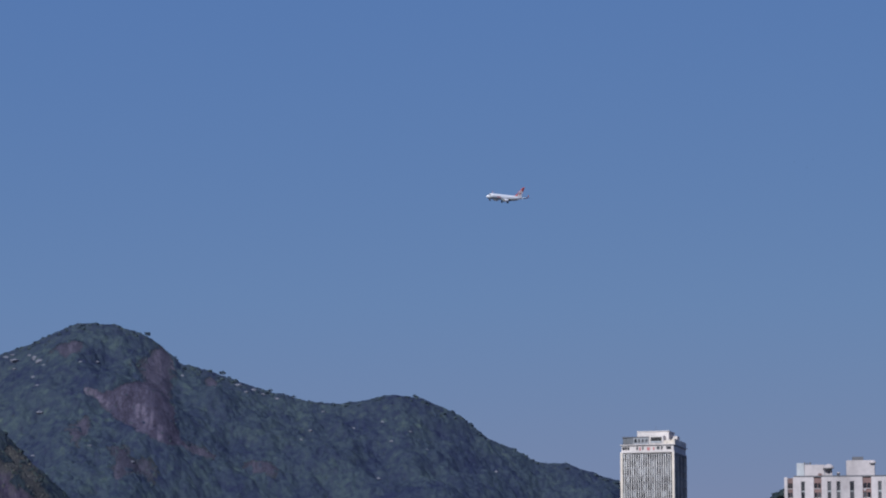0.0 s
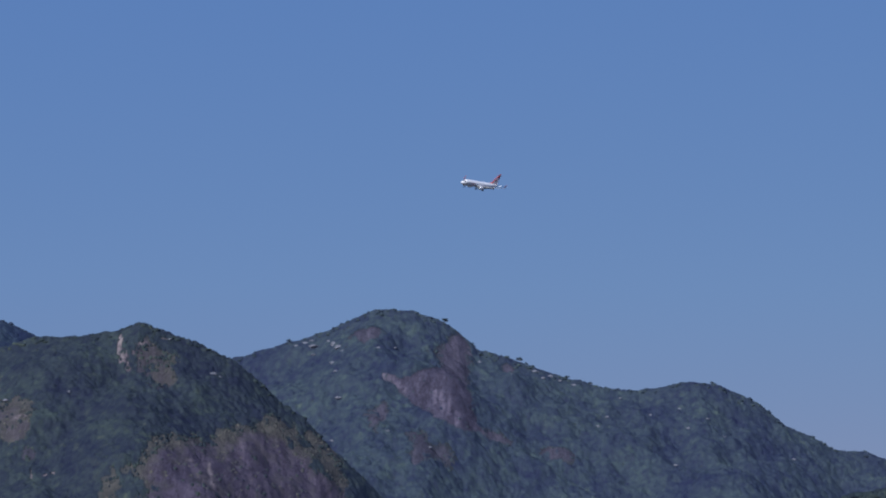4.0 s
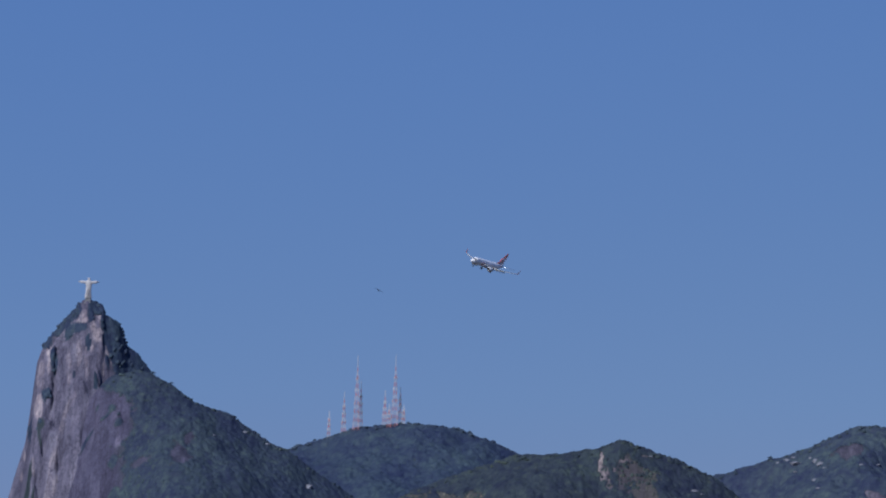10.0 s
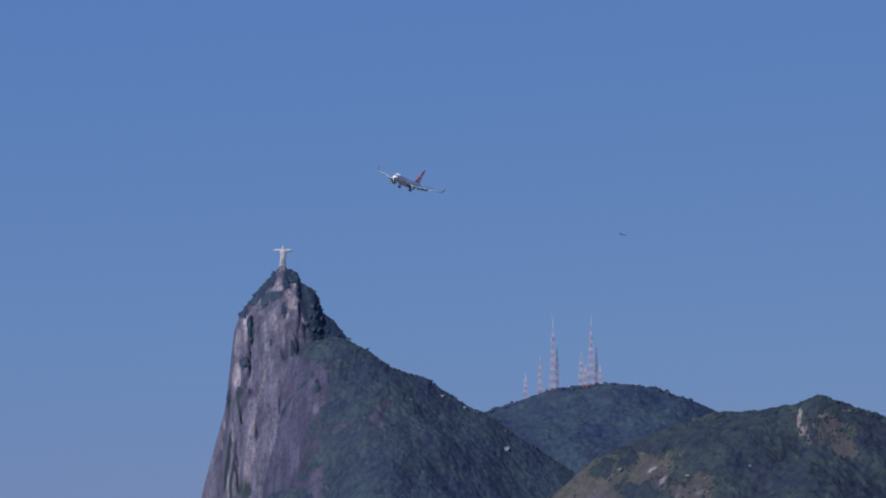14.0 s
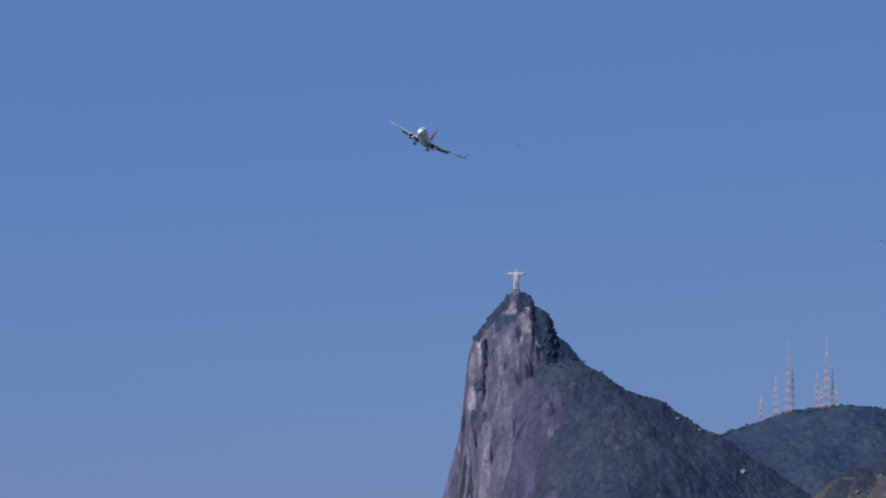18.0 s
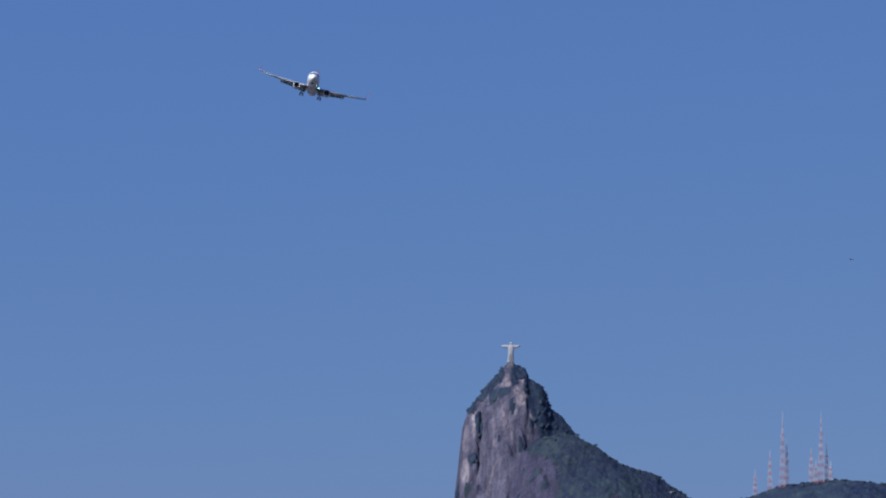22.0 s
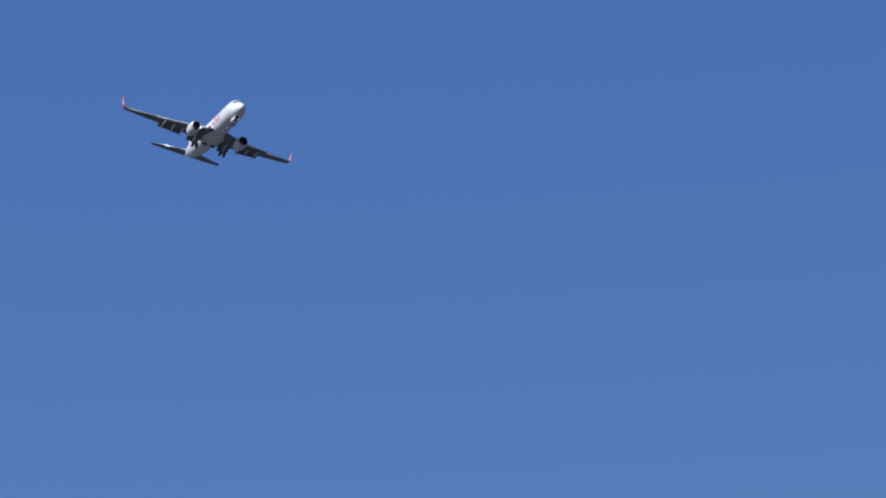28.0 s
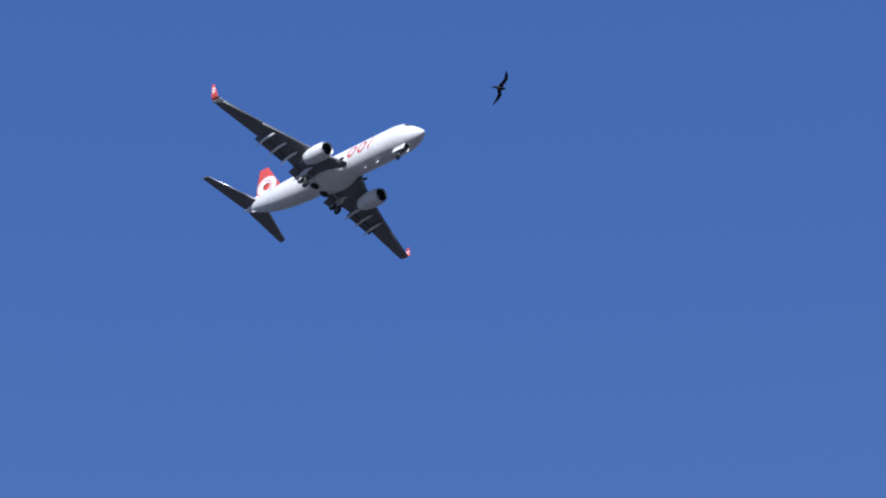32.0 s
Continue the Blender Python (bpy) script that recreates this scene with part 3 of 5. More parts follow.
# the rocky peak that carries the statue
def peak_cover(u, v, z):
    edge = np.interp(z, (600, 617, 650, 690, 719), (-50, -56, -66, -73, -77)) + fbm(u / 14, z / 14, 5, 4) * 7
    rock = 1 - step(-4, 4, u - edge)
    green = patches(u, z, 61, ((-146, 575, 7, 8, 0), (-151, 530, 6, 10, 0), (-168, 520, 5, 8, 0), (-139, 625, 4, 22, 8), (-122, 692, 22, 8, 40), (-138, 676, 16, 9, 48), (-152, 656, 9, 8, 55),
                               (-108, 676, 17, 5, 5), (-120, 668, 6, 9, 0), (-80, 711, 13, 10, 0), (-114, 709, 9, 8, 40), (-66, 702, 8, 9, 0), (-165, 430, 4, 50, -5), (-152, 510, 2.5, 20, 8), (-90, 655, 4, 8, 10),
                               (-90, 700, 4, 14, 5), (-62, 628, 2.5, 9, 10), (-158, 400, 3, 40, -4), (-140, 385, 9, 14, 0)))
    rock = rock * (1 - green)
    strong = patches(u, z, 62, ((-100, 699, 4, 5, 10), (-101, 686, 6, 4, 0), (-146, 646, 5, 14, 6), (-145, 618, 3, 14, 0), (-62, 636, 3, 8, 5), (-68, 618, 2, 10, 0), (-74, 668, 5, 14, -8), (-88, 648, 6, 4, 20), (-156, 556, 7, 20, 8), (-101, 688, 9, 4, 10), (-84, 676, 5, 12, 20), (-80, 660, 7, 6, 25), (-61, 634, 4, 15, 14), (-175, 490, 2, 8, 6), (-159, 468, 2.2, 13, 6), (-177, 460, 2, 10, 6)))
    faint = patches(u, z, 67, ((-148, 640, 9, 24, 8), (-156, 606, 6, 24, 4), (-103, 700, 3, 6, 0), (-76, 692, 6, 9, 10), (-68, 648, 7, 14, 12), (-93, 628, 3, 30, 4), (-112, 561, 4, 24, -22), (-122, 520, 4, 30, -10),
                               (-132, 440, 8, 55, -6), (-164, 395, 3, 24, 4), (-150, 392, 3, 20, 8), (-118, 618, 4, 30, 4), (-104, 640, 5, 22, 0)))
    frag = 0.25 + 0.75 * step(-0.25, 0.2, fbm(u / 4, z / 6, 66, 3))
    return rock, 0 * u, np.maximum(strong, faint * 0.34) * rock * frag


PEAK = Hill(4571, 19.5, ((-420, 60), (-300, 150), (-222, 300), (-208, 377), (-186, 469), (-175, 511), (-169, 569), (-164, 627), (-156, 653), (-135, 683), (-113, 706), (-103, 721), (-95, 727), (-86, 719),
                         (-72, 709), (-68, 697), (-48, 688), (-40, 670), (-34, 655), (-19, 646), (-2, 624), (10, 600), (40, 540), (120, 380), (260, 120)),
            lambda u: 2.3 + 0.3 * step(-80, -40, u), 11, 0.8, peak_cover, grooves=4, ledges=0.5, soft=0, setback=lambda u: 6 * step(-74, 10, u) - 5 * np.exp(-((u + 74) / 12) ** 2) + 8 * np.exp(-((u + 138) / 7) ** 2))
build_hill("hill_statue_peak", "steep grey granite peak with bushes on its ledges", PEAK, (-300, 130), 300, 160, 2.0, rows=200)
# far-hill leaf colours put haze into the bushes on the shaded flank
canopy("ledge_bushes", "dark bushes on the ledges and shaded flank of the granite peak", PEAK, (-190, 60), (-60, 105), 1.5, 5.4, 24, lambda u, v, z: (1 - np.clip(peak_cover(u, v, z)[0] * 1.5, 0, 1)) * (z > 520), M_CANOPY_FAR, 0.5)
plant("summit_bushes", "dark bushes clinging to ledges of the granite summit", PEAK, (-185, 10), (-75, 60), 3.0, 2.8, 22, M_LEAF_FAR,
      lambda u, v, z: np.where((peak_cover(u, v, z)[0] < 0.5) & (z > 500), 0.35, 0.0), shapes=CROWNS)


# its wooded shoulder, with a smooth slab on the side of the cliff
def shoulder_cover(u, v, z):
    edge = np.interp(z, (200, 384, 427, 478, 496, 510, 547, 570, 586, 607), (-40, -27, -32, -27, -38, -14, -18, -36, -64, -95)) + fbm(u / 20, z / 20, 15, 4) * 14 + fbm(u / 6, z / 6, 16, 3) * 10
    rock = 1 - step(-15, 13, u - edge)
    green = patches(u, z, 63, ((-76, 368, 34, 13, 0), (-106, 470, 2.5, 62, -33), (-60, 540, 2, 9, -40), (-140, 375, 10, 10, 0), (-40, 528, 5, 7, 0), (-46, 470, 6, 9, 0), (-52, 552, 6, 5, -30), (-44, 420, 7, 11, 0), (-56, 402, 6, 6, 0)), 0.9)
    bare = patches(u, z, 64, ((44, 484, 17, 22, 5), (-8, 468, 18, 8, 20), (58, 508, 8, 11, 0)), 0.8, 0.4)
    pale = patches(u, z, 65, ((-40, 500, 5, 8, 0), (50, 470, 2, 5, 0), (136, 528, 9, 3, 0), (168, 513, 10, 3, -20), (-118, 530, 3, 14, -25)))
    return np.maximum(rock * (1 - green), bare * 0.8), 0 * u, pale * 0.6


SHOULDER = Hill(4505, 19.5, ((-330, 60), (-260, 130), (-185, 250), (-150, 372), (-124, 462), (-104, 522), (-88, 566), (-74, 584), (-54, 603), (-20, 611), (0, 608), (32, 592), (64, 570), (97, 558), (117, 554),
                             (138, 539), (178, 513), (199, 505), (243, 475), (293, 444), (335, 418), (443, 325), (590, 150)),
                lambda u: 0.7 + 1.0 / (1 + np.exp((u + 25) / 26)), 17, 0.65, shoulder_cover, grooves=3)
build_hill("hill_shoulder", "long wooded shoulder of the granite peak with a smooth bare slab", SHOULDER, (-330, 590), 480, 200, 3.0, material=M_HILL_SLAB, rows=160)
canopy("forest", "dense dark green forest on the shoulder of the granite peak", SHOULDER, (-110, 430), (-400, 20), 1.2, 3.6, 21, lambda u, v, z: 1 - np.clip(shoulder_cover(u, v, z)[0] * 1.1, 0, 1), high=0.4)
plant("taller_trees", "taller crowns standing out of the shoulder's forest", SHOULDER, (-75, 430), (-16, 8), 5.0, 2.7, 23, M_LEAF,
      lambda u, v, z: np.where(shoulder_cover(u, v, z)[0] < 0.3, 0.4, 0.0), 0.2)
plant("edge_bushes", "dark bushes fraying the edge of the bare slab", SHOULDER, (-75, 25), (-240, 4), 4.0, 1.9, 26, M_LEAF,
      lambda u, v, z: np.where(shoulder_cover(u, v, z)[0] < 0.6, 0.6, 0.03), 0.0, CROWNS)

# the far hill with the masts
MAST_HILL = Hill(4780, 14.5, ((-420, 300), (-300, 470), (-196, 541), (-141, 559), (-116, 569), (-91, 575), (-57, 578), (-31, 582), (12, 580), (46, 577), (81, 566), (116, 554), (142, 541), (177, 522),
                              (260, 470), (420, 300)), lambda u: 0.6 + 0 * u, 31, 0.8, lambda u, v, z: (0 * u, 0 * u, 0 * u), grooves=3)
build_hill("hill_masts", "far rounded hill covered with haze-blued forest", MAST_HILL, (-420, 420), 420, 110, 6.0)
# the blue of this wood is distance haze put into its colour
canopy("forest", "far forest below the radio masts, blue haze in its colour", MAST_HILL, (-300, 330), (-310, 14), 1.6, 4.0, 32, lambda u, v, z: 1.0 + 0 * u, M_CANOPY_FAR, 0.4)
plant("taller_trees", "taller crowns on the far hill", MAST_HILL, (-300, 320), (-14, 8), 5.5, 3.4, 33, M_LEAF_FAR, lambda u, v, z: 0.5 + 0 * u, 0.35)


# the long ridge with the bare slab
def ridge_cover(u, v, z):
    main = slab(u, z, 71, ((-172, 413), (-150, 407), (-136, 413), (-120, 416), (-108, 421), (-92, 424), (-74, 426), (-66, 400), (-58, 364), (-44, 333), (-64, 333), (-91, 346), (-127, 364), (-156, 391)), 7)
    upper = slab(u, z, 75, ((-106, 415), (-110, 448), (-104, 470), (-84, 480), (-70, 468), (-63, 440), (-58, 400), (-70, 410)), 12, 9)
    weak = patches(u, z, 74, ((-174, 357, 19, 21, 10), (-114, 312, 32, 19, -35), (49, 309, 30, 11, -10), (-206, 468, 22, 15, -18), (-28, 330, 24, 9, -25), (-188, 470, 14, 15, 0), (-14, 431, 13, 8, -20)), 0.9, 0.42)
    rock = np.maximum(main, np.maximum(upper * 0.9, weak * 0.82))
    pale = patches(u, z, 72, ((-166, 406, 5, 9, 35), (-96, 374, 2.5, 15, 4), (-105, 380, 2, 12, 0), (-88, 368, 2, 13, 0), (-150, 395, 14, 2.2, -38), (-76, 350, 2.5, 12, 0), (-64, 452, 2, 9, 10)))
    return rock, 0 * u, pale * 0.7


RIDGE = Hill(4100, 4.0, ((-900, 200), (-560, 380), (-430, 432), (-360, 446), (-323, 457), (-272, 473), (-243, 483), (-214, 497), (-192, 506), (-170, 509), (-136, 506.5), (-111, 498), (-81, 481.5), (-55, 458),
                         (-29, 452), (8, 438), (38, 428), (97, 413), (126, 407), (155, 407), (185, 412), (225, 418), (262, 414), (310, 390), (347, 361), (383, 348), (405, 333), (449, 330), (517, 306), (560, 297), (607, 284), (630, 276), (651, 262),
                         (720, 215), (860, 120)), lambda u: 0.72 + 0 * u, 51, 1.0, ridge_cover, grooves=3)
build_hill("hill_long_ridge", "long forested ridge with a bare purple-brown rock slab", RIDGE, (-900, 860), 620, 420, 4.0, material=M_HILL_RIDGE, rows=170)
canopy("forest", "dark green forest over the long ridge", RIDGE, (-480, 680), (-390, 16), 1.25, 3.5, 52, lambda u, v, z: 1 - np.clip(np.maximum(ridge_cover(u, v, z)[0] * 1.1, ridge_cover(u, v, z)[2] * 1.6), 0, 1), M_CANOPY_RIDGE, 0.4)
plant("edge_bushes", "low bushes fraying the rims of the bare rock", RIDGE, (-260, 80), (-300, -4), 2.6, 1.4, 55, M_LEAF,
      lambda u, v, z: np.where((ridge_cover(u, v, z)[0] > 0.12) & (ridge_cover(u, v, z)[0] < 0.8), 0.2, np.where(ridge_cover(u, v, z)[0] > 0.9, 0.02, 0.0)), 0.0, CROWNS)
plant("taller_trees", "taller crowns standing out of the ridge forest", RIDGE, (-480, 640), (-16, 8), 5.0, 2.7, 53, M_LEAF,
      lambda u, v, z: np.where(ridge_cover(u, v, z)[0] < 0.3, 0.4, 0.0), 0.2)


# the nearer hill with tan outcrops
def near_cover(u, v, z):
    rock = slab(u, z, 81, ((14, 150), (18, 212), (34, 230), (60, 240), (78, 230), (92, 238), (106, 250), (126, 256), (146, 240), (164, 226), (188, 212), (208, 184), (218, 150)), 14, 10)
    left = slab(u, z, 88, ((-300, 150), (-266, 236), (-240, 256), (-214, 266), (-192, 260), (-178, 250), (-166, 224), (-160, 200), (-140, 150)), 16, 14)
    crest = patches(u, z, 86, ((-5, 332, 15, 20, -15), (18, 332, 20, 17, 0), (18, 312, 20, 14, -10), (24, 297, 14, 9, 0), (-142, 272, 22, 14, 20), (-112, 254, 17, 24, 0), (-160, 288, 11, 9, -20), (-96, 218, 9, 14, 0)), 0.9, 0.45)
    rock = np.maximum(np.maximum(rock, left * 0.8), crest * 0.5)
    dry = slab(u, z, 82, ((-34, 150), (-26, 212), (8, 228), (38, 238), (67, 250), (96, 266), (132, 276), (165, 258), (200, 226), (240, 150)), 18, 14)
    dry = np.maximum(dry, patches(u, z, 85, ((22, 328, 22, 22, 0), (-222, 262, 62, 32, 38), (-156, 290, 36, 20, 14), (-186, 276, 30, 18, 30), (180, 250, 32, 12, -48), (-110, 256, 24, 30, 0), (30, 302, 14, 12, 0)), 0.9, 0.5))
    dry = dry * (1 - 0.8 * patches(u, z, 91, ((-146, 246, 12, 13, 0), (-124, 220, 11, 13, 0), (-189, 230, 5, 9, 0), (-150, 205, 12, 16, 0), (-178, 296, 9, 5, 30)), 0.9, 0.4))
    dry = dry * (0.45 + 0.55 * step(-0.35, 0.15, fbm(u / 22, z / 22, 90, 4)))
    pale = patches(u, z, 83, ((-15, 338, 3, 14, -6), (-11, 324, 3.5, 12, -16), (-3, 313, 5, 8, -20), (0, 326, 2, 9, 10), (6, 341, 7, 2, 20), (30, 347, 6, 2, -15), (-154, 284, 7, 2, 40), (-126, 259, 1.6, 11, -8), (-103, 257, 8, 1.8, 18), (-165, 251, 7, 2, 25),
                              (-170, 234, 1.8, 13, -22), (-178, 212, 2, 8, -8), (-247, 216, 2, 5, 0), (-222, 224, 1.6, 8, -15), (-232, 230, 1.6, 7, -20), (-205, 246, 6, 1.5, 40), (-89, 200, 1.6, 6, 0), (-74, 202, 7, 2, 15),
                              (-186, 206, 9, 1.4, -10), (73, 200, 1.4, 16, 8), (54, 217, 3, 2, 0), (-250, 252, 5, 2, 40), (-141, 272, 2, 7, -20)), 0.9)
    return rock * (1 - 0.3 * (fbm(u / 9, z / 9, 84, 3) > 0.16)), dry, pale * (0.35 + 0.6 * step(-0.2, 0.15, fbm(u / 3.5, z / 4, 89, 3)))


NEAR = Hill(3065, 11.0, ((-620, 60), (-420, 150), (-320, 212), (-264, 256), (-234, 282), (-212, 302), (-179, 316), (-136, 332), (-97, 345), (-56, 347), (-18, 353), (-7, 358), (4, 364), (18, 358),
                         (37, 351), (59, 345), (76, 337), (98, 327), (119, 310), (140, 290), (165, 273), (190, 248), (210, 228), (235, 206), (251, 187), (320, 110), (420, 40)),
            lambda u: 0.70 + 0 * u, 81, 0.8, near_cover, grooves=4)
build_hill("hill_near", "nearer hill with tan rock outcrops, dry grass and patches of forest", NEAR, (-620, 420), 480, 380, 2.4, material=M_HILL_NEAR, rows=260)
def near_green(u, v, z):
    rock, dry, pale = near_cover(u, v, z)
    return 1 - step(0.15, 0.85, np.maximum(np.maximum(rock * 1.25, dry), pale * 1.6))


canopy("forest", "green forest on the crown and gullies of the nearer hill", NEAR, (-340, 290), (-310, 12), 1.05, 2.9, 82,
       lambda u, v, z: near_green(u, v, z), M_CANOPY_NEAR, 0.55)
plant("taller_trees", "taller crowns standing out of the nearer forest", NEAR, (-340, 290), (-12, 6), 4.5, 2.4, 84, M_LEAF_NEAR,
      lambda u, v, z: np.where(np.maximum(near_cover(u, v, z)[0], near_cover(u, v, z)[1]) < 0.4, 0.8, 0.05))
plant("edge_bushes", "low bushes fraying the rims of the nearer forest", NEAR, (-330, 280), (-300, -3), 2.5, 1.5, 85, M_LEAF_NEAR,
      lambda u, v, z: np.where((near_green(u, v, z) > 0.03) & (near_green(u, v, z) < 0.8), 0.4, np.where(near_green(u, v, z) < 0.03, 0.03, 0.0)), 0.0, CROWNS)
plant("dry_bushes", "olive scrub over dry grass between the outcrops", NEAR, (-340, 290), (-310, 5), 2.6, 1.2, 83, M_LEAF_DRY,
      lambda u, v, z: np.where(near_cover(u, v, z)[1] > 0.2, 0.75, 0.0) * (1 - 0.88 * step(0.2, 0.7, near_cover(u, v, z)[0])) * (0.25 + 0.5 * (fbm(u / 12, v / 12, 87, 3) > -0.1)), -0.2, CROWNS)

# the low wooded knoll by the office tower
KNOLL = Hill(1800, -2.0, ((-300, 20), (-120, 70), (-60, 96), (-37, 107), (-20, 113), (-8, 117), (4, 120), (19, 122), (29, 122), (36, 118), (45, 113), (62, 108), (85, 110), (105, 116), (122, 123), (132, 130), (150, 137), (210, 120), (330, 20)),
             lambda u: 0.7 + 0 * u, 91, 0.6, lambda u, v, z: (0 * u, 0.3 + 0 * u, 0 * u))
build_hill("hill_knoll", "low wooded knoll behind the office tower", KNOLL, (-300, 330), 180, 180, 5.0)
plant("forest", "dark trees on the low knoll", KNOLL, (-110, 230), (-110, 10), 3.2, 3.0, 92, M_LEAF_NEAR, lambda u, v, z: 1.0 + 0 * u)


# ---------- the statue and its pedestal (one plain mesh each) ----------
def on_hill(hill, u, v, z, turn=0):
    return hill.place @ pose(u, v, z, 0, 0, turn)


def statue_mesh():
    bm = bmesh.new()
    ring = lambda z, rx, ry, oy=0.0, n=16: [Vector((1.5 * rx * math.cos(k * 2 * math.pi / n), oy + ry * math.sin(k * 2 * math.pi / n), z)) for k in range(n)]
    # robe from hem to shoulders, neck and head
    loft([ring(0, 3.6, 3.2), ring(1.2, 3.3, 2.9), ring(6, 2.9, 2.5), ring(11, 2.6, 2.2), ring(16, 2.7, 2.2), ring(20, 3.1, 2.3), ring(23, 3.5, 2.4), ring(24.8, 3.2, 2.1), ring(25.8, 1.9, 1.6), ring(26.3, 1.0, 1.0)], bm=bm)
    loft([ring(25.9, 0.9, 0.9, -0.2), ring(26.8, 1.25, 1.4, -0.3), ring(28.0, 1.4, 1.6, -0.4), ring(29.2, 1.15, 1.35, -0.35), ring(30.0, 0.35, 0.4, -0.2)], bm=bm)
    for s in (-1, 1):
        arm = lambda x, zc, rz, ry: [Vector((s * 1.1 * x, ry * math.cos(k * math.pi / 5), zc + rz * math.sin(k * math.pi / 5) - (0.5 * rz if math.sin(k * math.pi / 5) < 0 else 0))) for k in range(10)]
        loft([arm(2.0, 23.3, 1.9, 1.5), arm(5.0, 23.6, 1.7, 1.3), arm(8.5, 23.9, 1.55, 1.15), arm(10.8, 24.0, 1.45, 1.05), arm(11.0, 24.15, 0.75, 0.7), arm(12.8, 24.2, 0.6, 0.65), arm(14.0, 24.2, 0.25, 0.4)], bm=bm)
    # folds of the robe
    for k in range(7):
        x = -2.1 + 0.7 * k
        tube((x * 1.25, -3.0 + 0.12 * x * x, 0.4), (x * 0.9, -2.15 + 0.1 * x * x, 17), 0.28, 0.16, 6, bm)
    return bm


statue = new("statue", mesh_of("statue", statue_mesh(), M_SOAPSTONE, True))
statue.matrix_world = on_hill(PEAK, -95, -6, 724.2, -4)
tagged(statue, "pale soapstone statue with outstretched arms on a mountain top", "statue")
bm = box(-3.9, 3.9, -3.9, 3.9, 0, 7.6, 0.25)
box(-4.9, 4.9, -4.9, 4.9, -6, 1.0, 0.2, bm)
box(-4.3, 4.3, -4.3, 4.3, 7.2, 8.2, 0.15, bm)
pedestal = new("pedestal", mesh_of("pedestal", bm, M_PEDESTAL))
pedestal.matrix_world = on_hill(PEAK, -95, -6, 716, -4)
tagged(pedestal, "dark square granite pedestal half hidden by summit bushes", "pedestal")


# ---------- radio masts ----------
def radio_mast(hill, u, v, foot, top, width, bands):
    """A tapering lattice mast painted in red and white bands, with a thin aerial on top."""
    width = width * 0.82
    mast = holder("radio_mast", on_hill(hill, u, v, foot))
    high = (top - foot) * 0.84
    half = lambda z: width / 2 * (1 - z / high) + 0.55
    for k in range(bands):
        bm = bmesh.new()
        z0, z1 = high * k / bands, high * (k + 1) / bands
        for cx, cy in ((1, 1), (1, -1), (-1, -1), (-1, 1)):
            tube((cx * half(z0), cy * half(z0), z0), (cx * half(z1), cy * half(z1), z1), 0.25, 0.2, 4, bm)
        steps = 2
        for j in range(steps):
            a, b = z0 + (z1 - z0) * j / steps, z0 + (z1 - z0) * (j + 1) / steps
            for (ax, ay), (bx, by) in (((1, 1), (1, -1)), ((1, -1), (-1, -1)), ((-1, -1), (-1, 1)), ((-1, 1), (1, 1))):
                tube((ax * half(a), ay * half(a), a), (bx * half(b), by * half(b), b), 0.13, n=4, bm=bm)
                tube((bx * half(a), by * half(a), a), (ax * half(b), ay * half(b), b), 0.13, n=4, bm=bm)
                tube((ax * half(b), ay * half(b), b), (bx * half(b), by * half(b), b), 0.13, n=4, bm=bm)
        red = k % 2 == 0
        part("mast_section", bm, M_RED if red else M_MASTWHITE, mast, "red painted lattice" if red else "white painted lattice")
    part("aerial", tube((0, 0, high - 1), (0, 0, top - foot), 0.55, 0.35, 6), M_MASTWHITE, mast, "slim white aerial")
    for zf in (0.42, 0.62, 0.80):
        for q in (-1, 1):
            h = q * half(high * zf)
            part("antenna_panel", box(h - 0.9, h + 0.9, -0.6, 0.6, high * zf, high * zf + 3.2, 0.1), M_MASTWHITE, mast)
    return tagged(mast, "red and white lattice radio mast on a forested hilltop", "radio mast", "masts on the far hill")


for u, v, foot, top, width, bands in ((-45, -4, 577, 687, 12, 15), (-103, -4, 570, 686, 11, 15), (-97, 8, 572, 647, 9, 11), (-122, -2, 556, 629, 9, 11), (-144, -2, 553, 600, 6, 8),
                                      (-60, 6, 574, 634, 9, 9), (-37, 8, 577, 640, 8, 9), (-31, -2, 577, 612, 6, 6), (-53, -8, 576, 612, 6, 6)):
    radio_mast(MAST_HILL, u, v, foot, top, width, bands)


